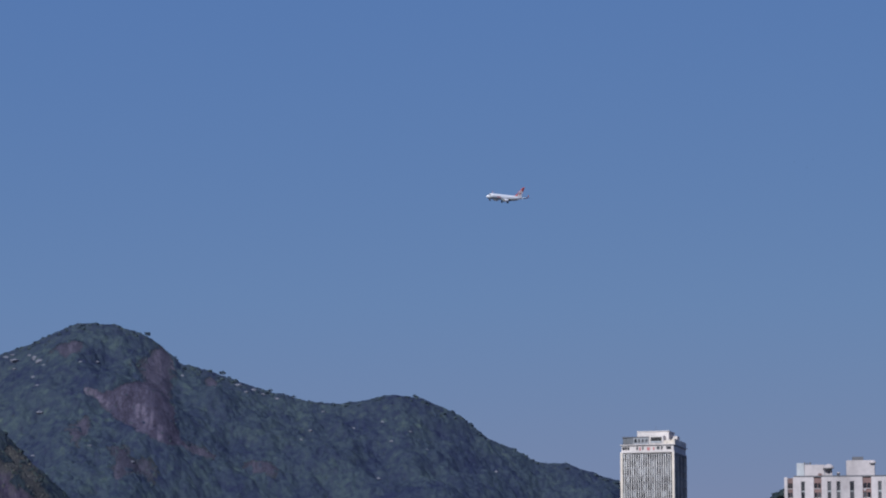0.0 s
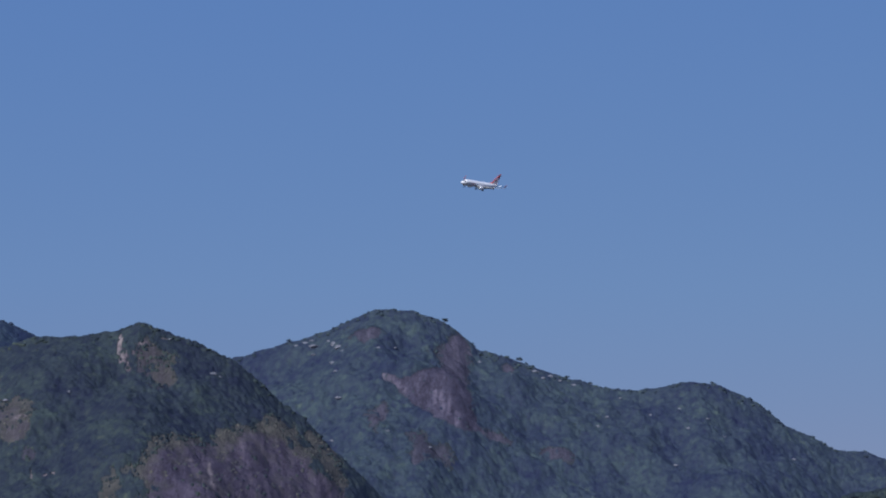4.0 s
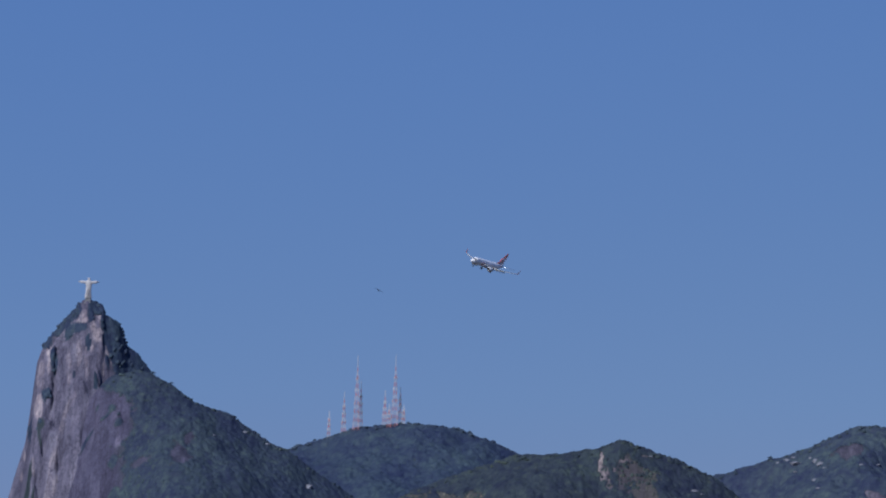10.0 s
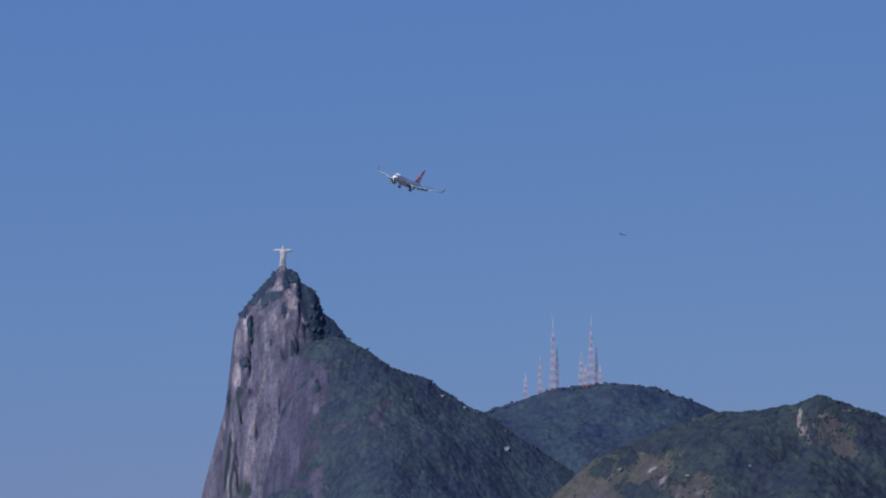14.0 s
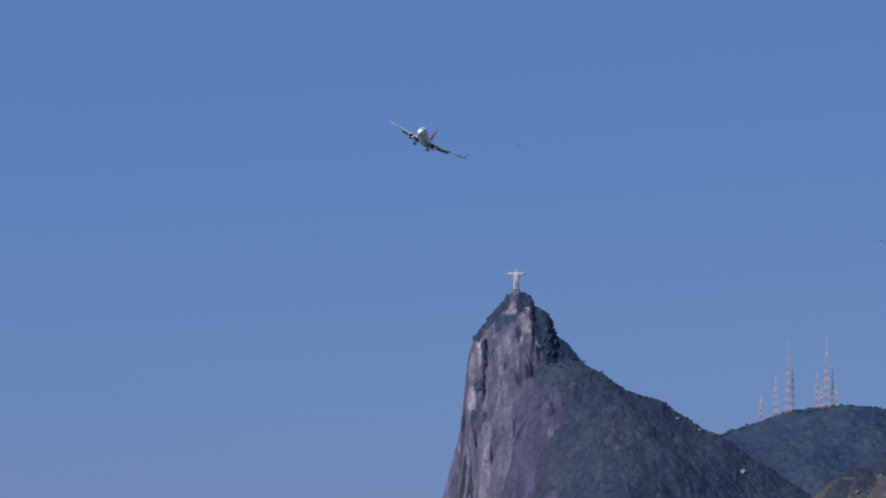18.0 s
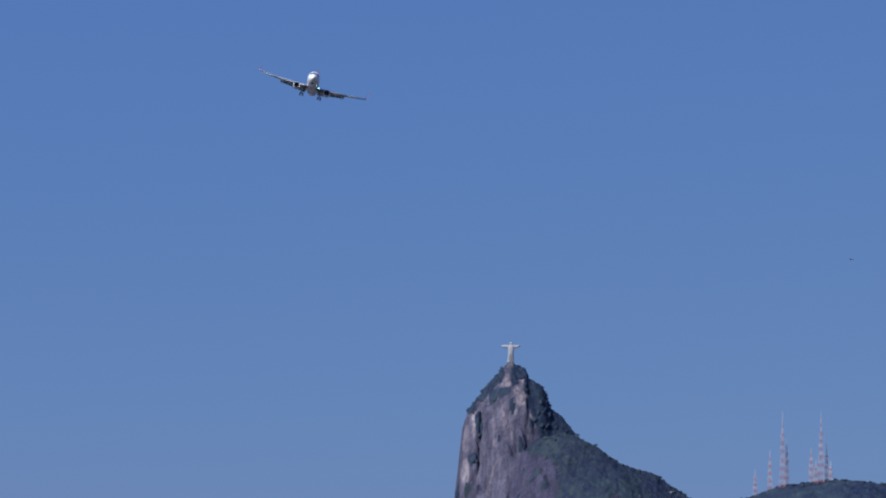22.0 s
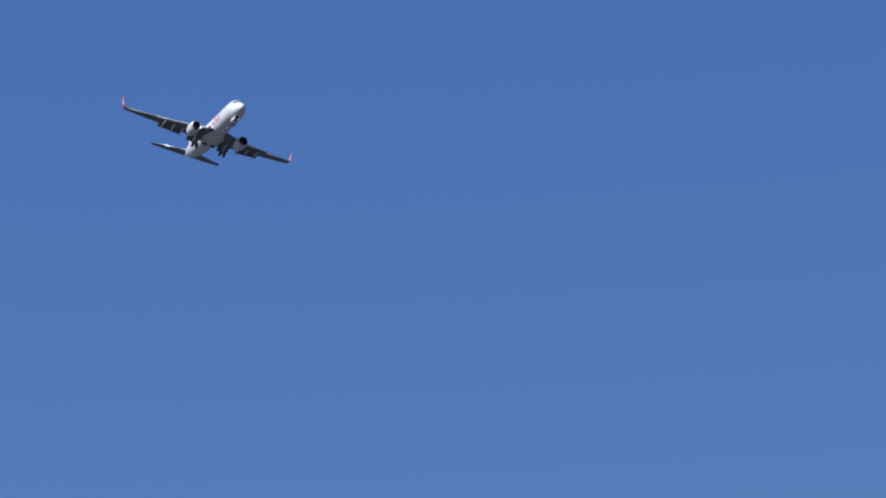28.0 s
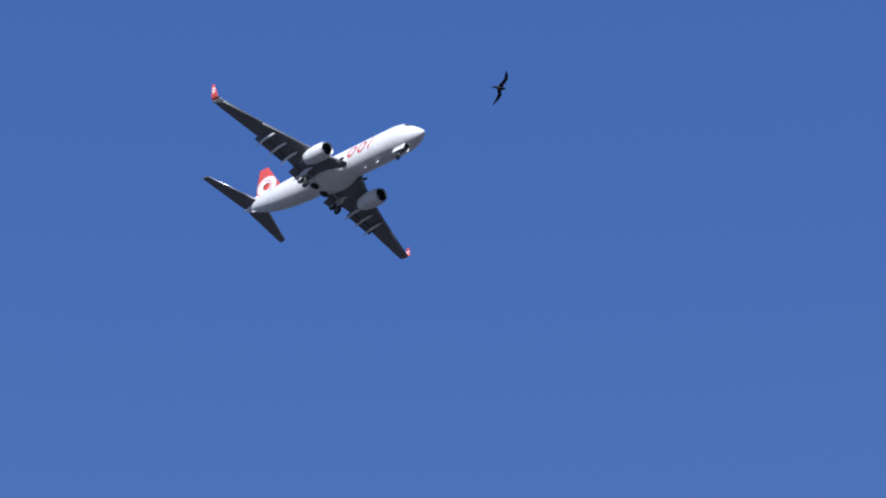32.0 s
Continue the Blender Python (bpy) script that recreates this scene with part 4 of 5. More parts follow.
# ---------- single trees that break the skyline, and pale boulders ----------
def tree(hill, u, v, high, seed):
    rng = random.Random(seed)
    z = float(hill.height(np.array([u], float), np.array([v], float))[0])
    t = holder("tree", on_hill(hill, u, v, z - 0.12 * high, rng.uniform(0, 360)))
    bm = bmesh.new()
    bend = Vector((rng.uniform(-.1, .1), rng.uniform(-.1, .1), 1))
    mid = bend * high * 0.55
    tube((0, 0, 0), mid, high * 0.045, high * 0.028, 7, bm)
    tips = []
    for k in range(5):
        a = k * 1.26 + rng.uniform(-.4, .4)
        tip = mid + Vector((math.cos(a), math.sin(a), rng.uniform(0.35, 0.9))) * high * 0.27
        tube(mid * rng.uniform(0.75, 1.0), tip, high * 0.02, high * 0.008, 5, bm)
        tips.append(tip)
    part("trunk", bm, M_BARK, t, "thin branching trunk")
    bm = bmesh.new()
    for tip in tips + [mid + Vector((0, 0, high * 0.25))]:
        for j in range(7):
            c = tip + Vector([rng.gauss(0, 1) for _ in range(3)]) * high * 0.085
            r = high * rng.uniform(0.055, 0.105)
            q = bmesh.ops.create_icosphere(bm, subdivisions=1, radius=r)
            for w in q["verts"]:
                w.co = c + Vector((w.co.x * rng.uniform(.8, 1.5), w.co.y * rng.uniform(.8, 1.5), w.co.z * rng.uniform(.5, .9)))
    part("crown", bm, M_LEAF, t, "open crown of leaf clumps")
    return tagged(t, "lone tree with an open crown standing up from the ridge", "tree", "trees on the skyline")


for k, (hill, u, v, high) in enumerate(((RIDGE, -98, 2, 15), (RIDGE, 0, 2, 14), (RIDGE, 8, 4, 10), (RIDGE, -302, 2, 11), (RIDGE, -62, 2, 9), (RIDGE, 62, 2, 10), (RIDGE, 92, 2, 9), (MAST_HILL, 70, 2, 11),
                                        (MAST_HILL, -24, 2, 9), (SHOULDER, 4, 2, 12), (SHOULDER, 30, 2, 9), (NEAR, 52, 2, 6), (NEAR, 12, 1, 5), (RIDGE, 250, 2, 9), (MAST_HILL, -165, 2, 9))):
    tree(hill, u, v, high * 0.72, 300 + k)


def boulder(hill, u, z, size, seed, flat=0.7):
    """A pale rock that stands clear of the trees, at that height on the near slope."""
    rng = random.Random(seed)
    vs = -np.linspace(0, 420, 800)
    hs = hill.height(np.full(800, u, float), vs)
    v = float(vs[int(np.argmax(hs < z))])
    bm = bmesh.new()
    bmesh.ops.create_icosphere(bm, subdivisions=3, radius=1.0)
    off = Vector((seed * 3.1, seed * 1.7, 0))
    for w in bm.verts:
        n1 = noise.noise(w.co * 1.2 + off) * 0.5 + noise.noise(w.co * 3.5 + off) * 0.18
        w.co = w.co * (1 + n1)
        w.co = Vector((w.co.x * size * rng.uniform(0.99, 1.01), w.co.y * size * 0.8, w.co.z * size * flat))
    ob = new("boulder", mesh_of("boulder", bm, M_PALE_ROCK, False))
    ob.matrix_world = on_hill(hill, u, v - 1.0, z - size * 0.05, rng.uniform(-30, 30))
    return tagged(ob, "pale weathered boulder standing out of the forest", "boulder", "pale boulders on the slopes")


for k, (hill, u, z, size, flat) in enumerate(((RIDGE, -278, 462, 6, .5), (RIDGE, -266, 457, 11, .35), (RIDGE, -240, 458, 5, 1), (RIDGE, -232, 452, 7, .7), (RIDGE, -266, 445, 4, .5), (RIDGE, -180, 449, 5, .4),
                                              (RIDGE, -160, 452, 4, .4), (RIDGE, 20, 430, 6, .5), (RIDGE, 40, 424, 5, .5), (RIDGE, 70, 412, 5, .5), (RIDGE, 130, 395, 3.5, .6), (RIDGE, 205, 380, 3.5, .6),
                                              (RIDGE, 215, 352, 3.5, .6), (RIDGE, 100, 352, 3, .7), (RIDGE, -232, 415, 3.5, .6), (RIDGE, 350, 315, 4, .5), (RIDGE, 168, 370, 3, .7), (RIDGE, 260, 340, 3, .6),
                                              (RIDGE, -160, 330, 3.5, .5), (RIDGE, -10, 420, 3, .6), (SHOULDER, 229, 450, 6.5, .9), (SHOULDER, 137, 528, 6, .4), (SHOULDER, 170, 513, 6, .35), (NEAR, 76, 312, 4.5, .5), (NEAR, -185, 288, 3, .6),
                                              (NEAR, -118, 276, 3.5, .5), (NEAR, -60, 285, 2.5, .6), (SHOULDER, 92, 516, 4, .5), (RIDGE, -290, 458, 4, .5), (RIDGE, -270, 466, 5, .4), (RIDGE, -248, 464, 4, .6), (RIDGE, -226, 446, 4, .5), (RIDGE, -237, 428, 6, .4), (RIDGE, -226, 378, 6, .5), (RIDGE, -228, 317, 4, .5), (RIDGE, 30, 420, 4, .6),
                                              (RIDGE, 52, 418, 4, .5), (RIDGE, 14, 434, 4, .6), (RIDGE, -52, 440, 3.5, .7), (RIDGE, 112, 366, 4, .5), (RIDGE, -108, 310, 3.5, .5), (RIDGE, 196, 300, 5, .4), (RIDGE, 240, 366, 3.5, .5), (NEAR, 82, 309, 3, .5), (NEAR, 34, 347, 3, .4))):
    boulder(hill, u, z, size * 0.72, 7 + k, flat)


# ---------- city buildings ----------
def office_tower():
    """Tall slab with white upright fins over dark glass, a set-back top floor and a plant room."""
    at = pose(-1290 * math.sin(radians(-3.5)), 1290 * math.cos(radians(-3.5)), 0, 0, 0, -3.5) @ pose(15.5, 0, 0, 0, 0, -12.5)
    b = holder("office_tower", at)
    W, Dp, H, storey = 22.5, 25.0, 109.6, 3.15
    part("core", box(-W + 0.5, -0.5, 0.5, Dp - 0.5, 0, H - 0.4), M_APRON, b, "dark core walls")
    for x in (-W, -1.0):
        part("corner_pier", box(x, x + 1.0, -0.4, 0.75, 0, H, 0.04), M_CREAM, b, "cream corner pier")
    part("corner_pier", box(-0.75, 0, Dp - 0.75, Dp, 0, H, 0.04), M_CONCRETE, b)
    bays = 22
    pitch = (W - 1.5) / bays
    fin = mesh_of("fin", box(-0.10, 0.10, -0.32, 0.5, 0, H - 0.3), M_FIN)
    for k in range(1, bays):
        o = new("fin", fin)
        o.parent, o.location = b, (-W + 0.75 + k * pitch, 0, 0)
    floors = int(H / storey)
    pane = mesh_of("window_pane", box(0.1, pitch - 0.1, 0.30, 0.36, 0.85, storey - 0.12), M_GLASS)
    blind = mesh_of("blind", box(0.12, pitch - 0.12, 0.24, 0.29, 1.2, storey - 0.15), M_BLIND)
    pale_blind = mesh_of("blind", box(0.12, pitch - 0.12, 0.22, 0.29, 0.9, storey - 0.15), M_BLIND_PALE)
    aprons = [mesh_of("spandrel", box(-W + 1.0, -1.0, 0.22, 0.5, 0, 0.8), m) for m in (M_APRON, M_BLIND)]
    rng = random.Random(4)
    drawn = (0.30, 0.45, 0.75, 0.35, 0.55, 0.70, 0.40, 0.50, 0.80, 0.60, 0.50, 0.40)    # share of blinds drawn, storey by storey
    joined = bmesh.new()
    for f in range(floors):
        z = H - 0.3 - (f + 1) * storey
        o = new("spandrel", aprons[(0, 1, 1, 0, 1, 1, 0, 0, 1, 0, 1, 0)[f % 12]])
        o.parent, o.location = b, (0, 0, z)
        for k in range(bays):
            x = -W + 0.75 + k * pitch
            if f < 12:
                o = new("window_pane", pane)
                o.parent, o.location = b, (x, 0, z)
                run = math.sin(k * 0.9 + f * 2.1) * 0.25
                if rng.random() < drawn[f] * 0.8 + run:
                    o = new("blind", pale_blind if rng.random() < 0.3 else blind)
                    o.parent, o.location = b, (x, 0, z + rng.choice((0, 0, 0.5, 0.9)) * 0.4)
            else:
                vs = [joined.verts.new((x + p, 0.33, z + q)) for p, q in ((0.1, 0.85), (pitch - 0.1, 0.85), (pitch - 0.1, storey - 0.1), (0.1, storey - 0.1))]
                joined.faces.new(vs)
    tagged(part("lower_windows", joined, M_GLASS, b, "dark lower windows"), kind="stuff")
    # the side wall: broad grey panels, a line of dark windows and lighter bands
    for k in range(10):
        y = 0.9 + k * (Dp - 2.0) / 10
        part("side_fin", box(-0.5, -0.02, y, y + 0.7, 0, H - 0.3), M_SIDEWALL if k % 3 else M_CREAM, b)
    side = mesh_of("side_window", box(-0.48, -0.38, 0, 1.7, 0.9, storey - 0.3), M_GLASS)
    for f in range(12):
        for k in range(10):
            o = new("side_window", side)
            o.parent, o.location = b, (0, 1.35 + k * (Dp - 2.0) / 10, H - 0.3 - (f + 1) * storey)
        part("side_ledge", box(-0.5, 0.04, 0.8, Dp - 0.8, H - 0.3 - f * storey - 0.5, H - 0.3 - f * storey - 0.1), M_SIDEWALL, b)
    # solid dark strip that stands in for shade below the terrace slab
    part("terrace_shade_strip", box(-W + 0.35, -0.35, 0.22, Dp - 0.5, H + 2.75, H + 3.1), M_APRON, b, "dark strip for the shade under the terrace")
    for k in range(9):
        x = -W + 1.0 + k * 2.3
        part("terrace_railing", tube((x, 0.15, H + 3.5), (x, 0.15, H + 4.4), 0.06, n=5), M_DARKTRIM, b)
    # top storey with painted frieze
    part("frieze", box(-W, 0, -0.1, Dp, H, H + 0.7, 0.05), M_CONCRETE, b, "white roof band")
    part("top_floor", box(-W + 0.4, -0.4, 0.3, Dp - 0.4, H + 0.7, H + 3.1, 0.05), M_CONCRETE, b, "white top storey")
    for k, (x0, x1) in enumerate(((-W + 0.8, -W + 1.7), (-W + 1.9, -W + 2.7), (-W + 2.9, -W + 3.7), (-15.9, -15.2), (-13.4, -12.9), (-7.4, -6.2), (-5.6, -4.9), (-3.4, -1.4))):
        part("top_window", box(x0, x1, 0.2, 0.32, H + 1.3, H + 2.5), M_GLASS, b)
    for x0, x1 in ((-14.7, -14.0), (-11.4, -10.2), (-8.9, -8.3)):
        part("red_shutter", box(x0, x1, 0.18, 0.32, H + 1.0, H + 2.3), M_RED, b, "faded red shutter")
    part("terrace_slab", box(-W - 0.1, 0.3, -0.1, Dp, H + 3.1, H + 3.5, 0.04), M_CONCRETE, b)
    part("penthouse", box(-W + 0.9, -10.9, 0.8, Dp - 3, H + 3.5, H + 6.3, 0.05), M_DARKTRIM, b, "dark glazed penthouse")
    part("penthouse_wall", box(-W + 5.3, -10.9, 0.66, 0.80, H + 3.5, H + 6.3), M_BLIND_PALE, b, "grey penthouse wall")
    for k in range(4):
        x = -W + 5.75 + k * 1.5
        part("penthouse_window", box(x, x + 1.0, 0.60, 0.70, H + 4.3, H + 5.7), M_GLASS, b)
    for k in range(3):
        part("louvre_panel", box(-W + 1.1 + k * 1.4, -W + 2.3 + k * 1.4, 0.72, 0.82, H + 3.8, H + 6.1), M_BLIND, b, "slate grey blank panel")
    part("penthouse_eave", box(-W + 0.6, -10.7, 0.4, Dp - 3, H + 6.3, H + 6.65, 0.04), M_DARKTRIM, b, "dark eave")
    part("loggia_wall", box(-10.7, -4.6, 0.6, Dp - 3, H + 3.5, H + 7.0, 0.05), M_CONCRETE, b, "white framed loggia")
    # black panel on the wall, the opening's shade put into its colour
    part("loggia_opening", box(-9.9, -5.4, 0.45, 0.65, H + 4.2, H + 6.3), M_DARK, b, "dark panel for the shade in the loggia opening")
    part("loggia_rail", box(-9.9, -5.4, 0.3, 0.5, H + 4.0, H + 4.7, 0.03), M_SPANDREL, b)
    part("cream_wing", box(-4.5, -0.1, 0.5, Dp - 2, H + 3.5, H + 5.0, 0.05), M_CREAM, b, "cream plaster wing")
    part("cream_parapet", box(-1.1, 0.1, 0.2, Dp - 2, H + 3.2, H + 5.6, 0.05), M_CREAM, b)
    part("plant_room", box(-W + 6.0, -3.3, 5.0, 16.0, H + 5, H + 9.0, 0.06), M_CONCRETE, b, "white rooftop plant room")
    part("plant_room_cap", box(-W + 5.8, -3.1, 4.8, 16.2, H + 9.0, H + 9.3, 0.04), M_CONCRETE, b)
    part("roof_shed", box(-2.4, -0.6, 9.0, 14.0, H + 5, H + 7.3, 0.05), M_CONCRETE, b)
    part("rear_parapet", box(-6.0, -0.15, 14.0, Dp - 0.2, H + 3.5, H + 5.4, 0.05), M_SPANDREL, b, "grey rear parapet")
    part("lightning_rod", tube((-9.5, 9, H + 9.2), (-9.5, 9, H + 11.8), 0.07, 0.03, 5), M_DARKTRIM, b)
    for k in range(6):
        x = -W + 1.6 + k * 1.7
        part("roof_railing_post", tube((x, 1.0, H + 6.6), (x, 1.0, H + 7.3), 0.05, n=5), M_DARKTRIM, b)
    return tagged(b, "tall office tower with white upright fins and grey glass", "building")


office_tower()


def white_block():
    """White flats with upright terracotta window strips and tank rooms on the roof."""
    at = pose(-1000 * math.sin(radians(-6.5)), 1000 * math.cos(radians(-6.5)), 0, 0, 0, -6.5)
    b = holder("apartment_block", at)
    H, storey = 77.2, 2.9
    strips = ((-5.0, 1.7, 'wide'), (-0.75, 1.15, 'slim'), (3.2, 2.4, 'wide'), (7.45, 1.2, 'slim'), (10.3, 1.2, 'slim'), (14.45, 1.35, 'slim'), (18.4, 2.7, 'wide'), (23.2, 1.1, 'slim'), (27.5, 1.6, 'wide'))
    x = -6.0
    for s, w, kind in strips:
        part("white_pier", box(x, s, 0, 1.2, 0, H, 0.03), M_WHITEWALL, b)
        x = s + w
        part("strip_back", box(s, x, 0.55, 0.95, 0, H - (0.3 if kind == 'wide' else 1.4)), M_TERRA if kind == 'wide' else M_SPANDREL, b, "terracotta tiled strip" if kind == 'wide' else "grey recessed strip")
        if kind == 'slim':
            part("strip_head", box(s, x, 0.002, 1.2, H - 1.4, H, 0.02), M_WHITEWALL, b)
        for f in range(9):
            z = H - 1.6 - (f + 1) * storey
            if kind == 'wide':
                for q in (0.08, 0.54):
                    part("window", box(s + w * q, s + w * (q + 0.38), 0.44, 0.56, z + 0.9, z + 2.6), M_GLASS, b)
                if (f * 7 + int(s * 3)) % 3:
                    part("air_conditioner", box(s + w * (0.15 + 0.4 * (f % 2)), s + w * (0.15 + 0.4 * (f % 2)) + 0.6, 0.12, 0.5, z + 0.15, z + 0.7, 0.02), M_WHITEWALL, b, "white air conditioner box")
                part("sill", box(s + 0.06, x - 0.06, 0.35, 0.56, z + 0.78, z + 0.95), M_WHITEWALL, b)
            else:
                part("window", box(s + 0.08, x - 0.08, 0.44, 0.56, z + 0.3, z + 2.75), M_GLASS, b)
    part("white_pier", box(x, 31.0, 0, 1.2, 0, H, 0.03), M_WHITEWALL, b)
    part("body", box(-5.9, 30.9, 1.2, 15, 0, H - 0.2), M_WHITEWALL, b, "white rear body")
    part("parapet", box(-3.0, 31.0, 0.4, 15, H, H + 0.5, 0.04), M_DARKTRIM, b, "thin grey roof edge")
    part("tank_room", box(-2.0, 6.6, 5, 12, H, H + 4.3, 0.05), M_WHITEWALL, b, "white rooftop tank room")
    part("stair_tower", box(-2.1, 0.3, 4.6, 9, H, H + 4.8, 0.05), M_SPANDREL, b, "stained stair tower")
    part("tank_room", box(13.5, 22.3, 4, 12, H + 0.5, H + 5.5, 0.05), M_WHITEWALL, b, "white rooftop tank room")
    part("water_tank", box(15.4, 18.9, 5, 9, H + 5.5, H + 6.7, 0.1), M_DARKTRIM, b, "dark water tank")
    for k in range(4):
        part("roof_clutter", box(-0.8 + k * 0.9, -0.2 + k * 0.9, 6, 7, H + 4.3, H + 4.9 + 0.2 * (k % 2), 0.04), M_DARKTRIM, b)
    part("roof_box", box(4.6, 5.8, 3.5, 5, H + 0.4, H + 1.4, 0.05), M_TERRA, b)
    # dishes
    for cx, cz, r in ((8.0, H + 3.6, 1.75), (21.8, H + 4.9, 1.1), (11.0, H + 1.6, 0.6)):
        n, rings = 20, []
        for j in range(1, 9):
            a = radians(12.5 * j)
            rings.append([Vector((cx + r * 0.92 * math.sin(a) * math.cos(i * 2 * math.pi / n), 4.2 + r * 0.7 * math.sin(a) * math.sin(i * 2 * math.pi / n), cz + r * 0.72 * (math.cos(a) - 0.35))) for i in range(n)])
        part("dish", loft(rings), M_WHITEWALL, b, "fat white satellite dish", True)
        part("dish_plinth", box(cx - r * 0.75, cx + r * 0.6, 4.5, 6.5, H, cz - r * 0.5, 0.04), M_WHITEWALL, b, "white dish plinth")
        part("dish_rim", tube((cx - r * 0.2, 4.2, cz - r * 0.62), (cx - r * 0.2, 4.2, cz - r * 0.36), r * 0.7, r * 0.86, 16), M_DARKTRIM, b, "dark dish underside")
        part("dish_mount", tube((cx, 4.6, H + 0.3), (cx, 4.4, cz), 0.12, 0.1, 6), M_DARKTRIM, b)
    return tagged(b, "white apartment block with terracotta window strips and rooftop tanks", "building")


white_block()


# ---------- the airliner ----------
NOSE = 18.0     # metres from the pivot forward to the nose
STATIONS = ((0.0, 0.06, 0.06, -0.62), (0.25, 0.36, 0.34, -0.64), (0.8, 0.74, 0.72, -0.62), (1.6, 1.12, 1.10, -0.52), (2.6, 1.47, 1.52, -0.32), (3.8, 1.74, 1.86, -0.08), (5.2, 1.85, 1.98, 0.0),
            (7.0, 1.88, 2.0, 0.0), (24.0, 1.88, 2.0, 0.0), (26.5, 1.84, 1.92, 0.07), (29.0, 1.70, 1.78, 0.18), (31.5, 1.45, 1.50, 0.42), (34.0, 1.05, 1.10, 0.74), (36.3, 0.58, 0.62, 1.02), (37.7, 0.24, 0.26, 1.16),
            (38.0, 0.10, 0.12, 1.18))


def fuselage_at(s, angle, proud=0.0):
    """A point on the skin: s metres behind the nose, angle in degrees up from the left side."""
    xs = [q[0] for q in STATIONS]
    w, h, z = (float(np.interp(s, xs, [q[k] for q in STATIONS])) for k in (1, 2, 3))
    a = radians(angle)
    return Vector((NOSE - s, (w + proud) * math.cos(a), z + (h + proud) * math.sin(a)))


def skin_patch(s_of, a_of, ns, na, proud=0.02):
    bm = bmesh.new()
    g = [[bm.verts.new(fuselage_at(s_of(i / ns, j / na), a_of(i / ns, j / na), proud)) for j in range(na + 1)] for i in range(ns + 1)]
    for i in range(ns):
        for j in range(na):
            bm.faces.new((g[i][j], g[i + 1][j], g[i + 1][j + 1], g[i][j + 1]))
    return bm


def foil(le, chord, y, z, thick, upright=False, droop=0.0, n=9):
    """A closed wing section: le metres behind the nose."""
    pts = []
    prof = [(1 + math.cos(math.pi * k / (n - 1))) / 2 for k in range(n)]
    yt = lambda c: 5 * thick * (0.2969 * math.sqrt(c) - 0.126 * c - 0.3516 * c * c + 0.2843 * c ** 3 - 0.1036 * c ** 4)
    for c in prof:
        pts.append((c, yt(c)))
    for c in prof[::-1][1:-1]:
        pts.append((c, -yt(c) * 0.8))
    out = []
    for c, t in pts:
        x = NOSE - le - c * chord
        out.append(Vector((x, y + t * chord, z)) if upright else Vector((x, y, z + t * chord - droop * c * chord)))
    return out


def shade_underside(ob):
    """Upward faces get the pale wing grey; the underside's darker colour holds its shade."""
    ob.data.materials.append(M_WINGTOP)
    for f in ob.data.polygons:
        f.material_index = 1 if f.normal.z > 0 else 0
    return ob


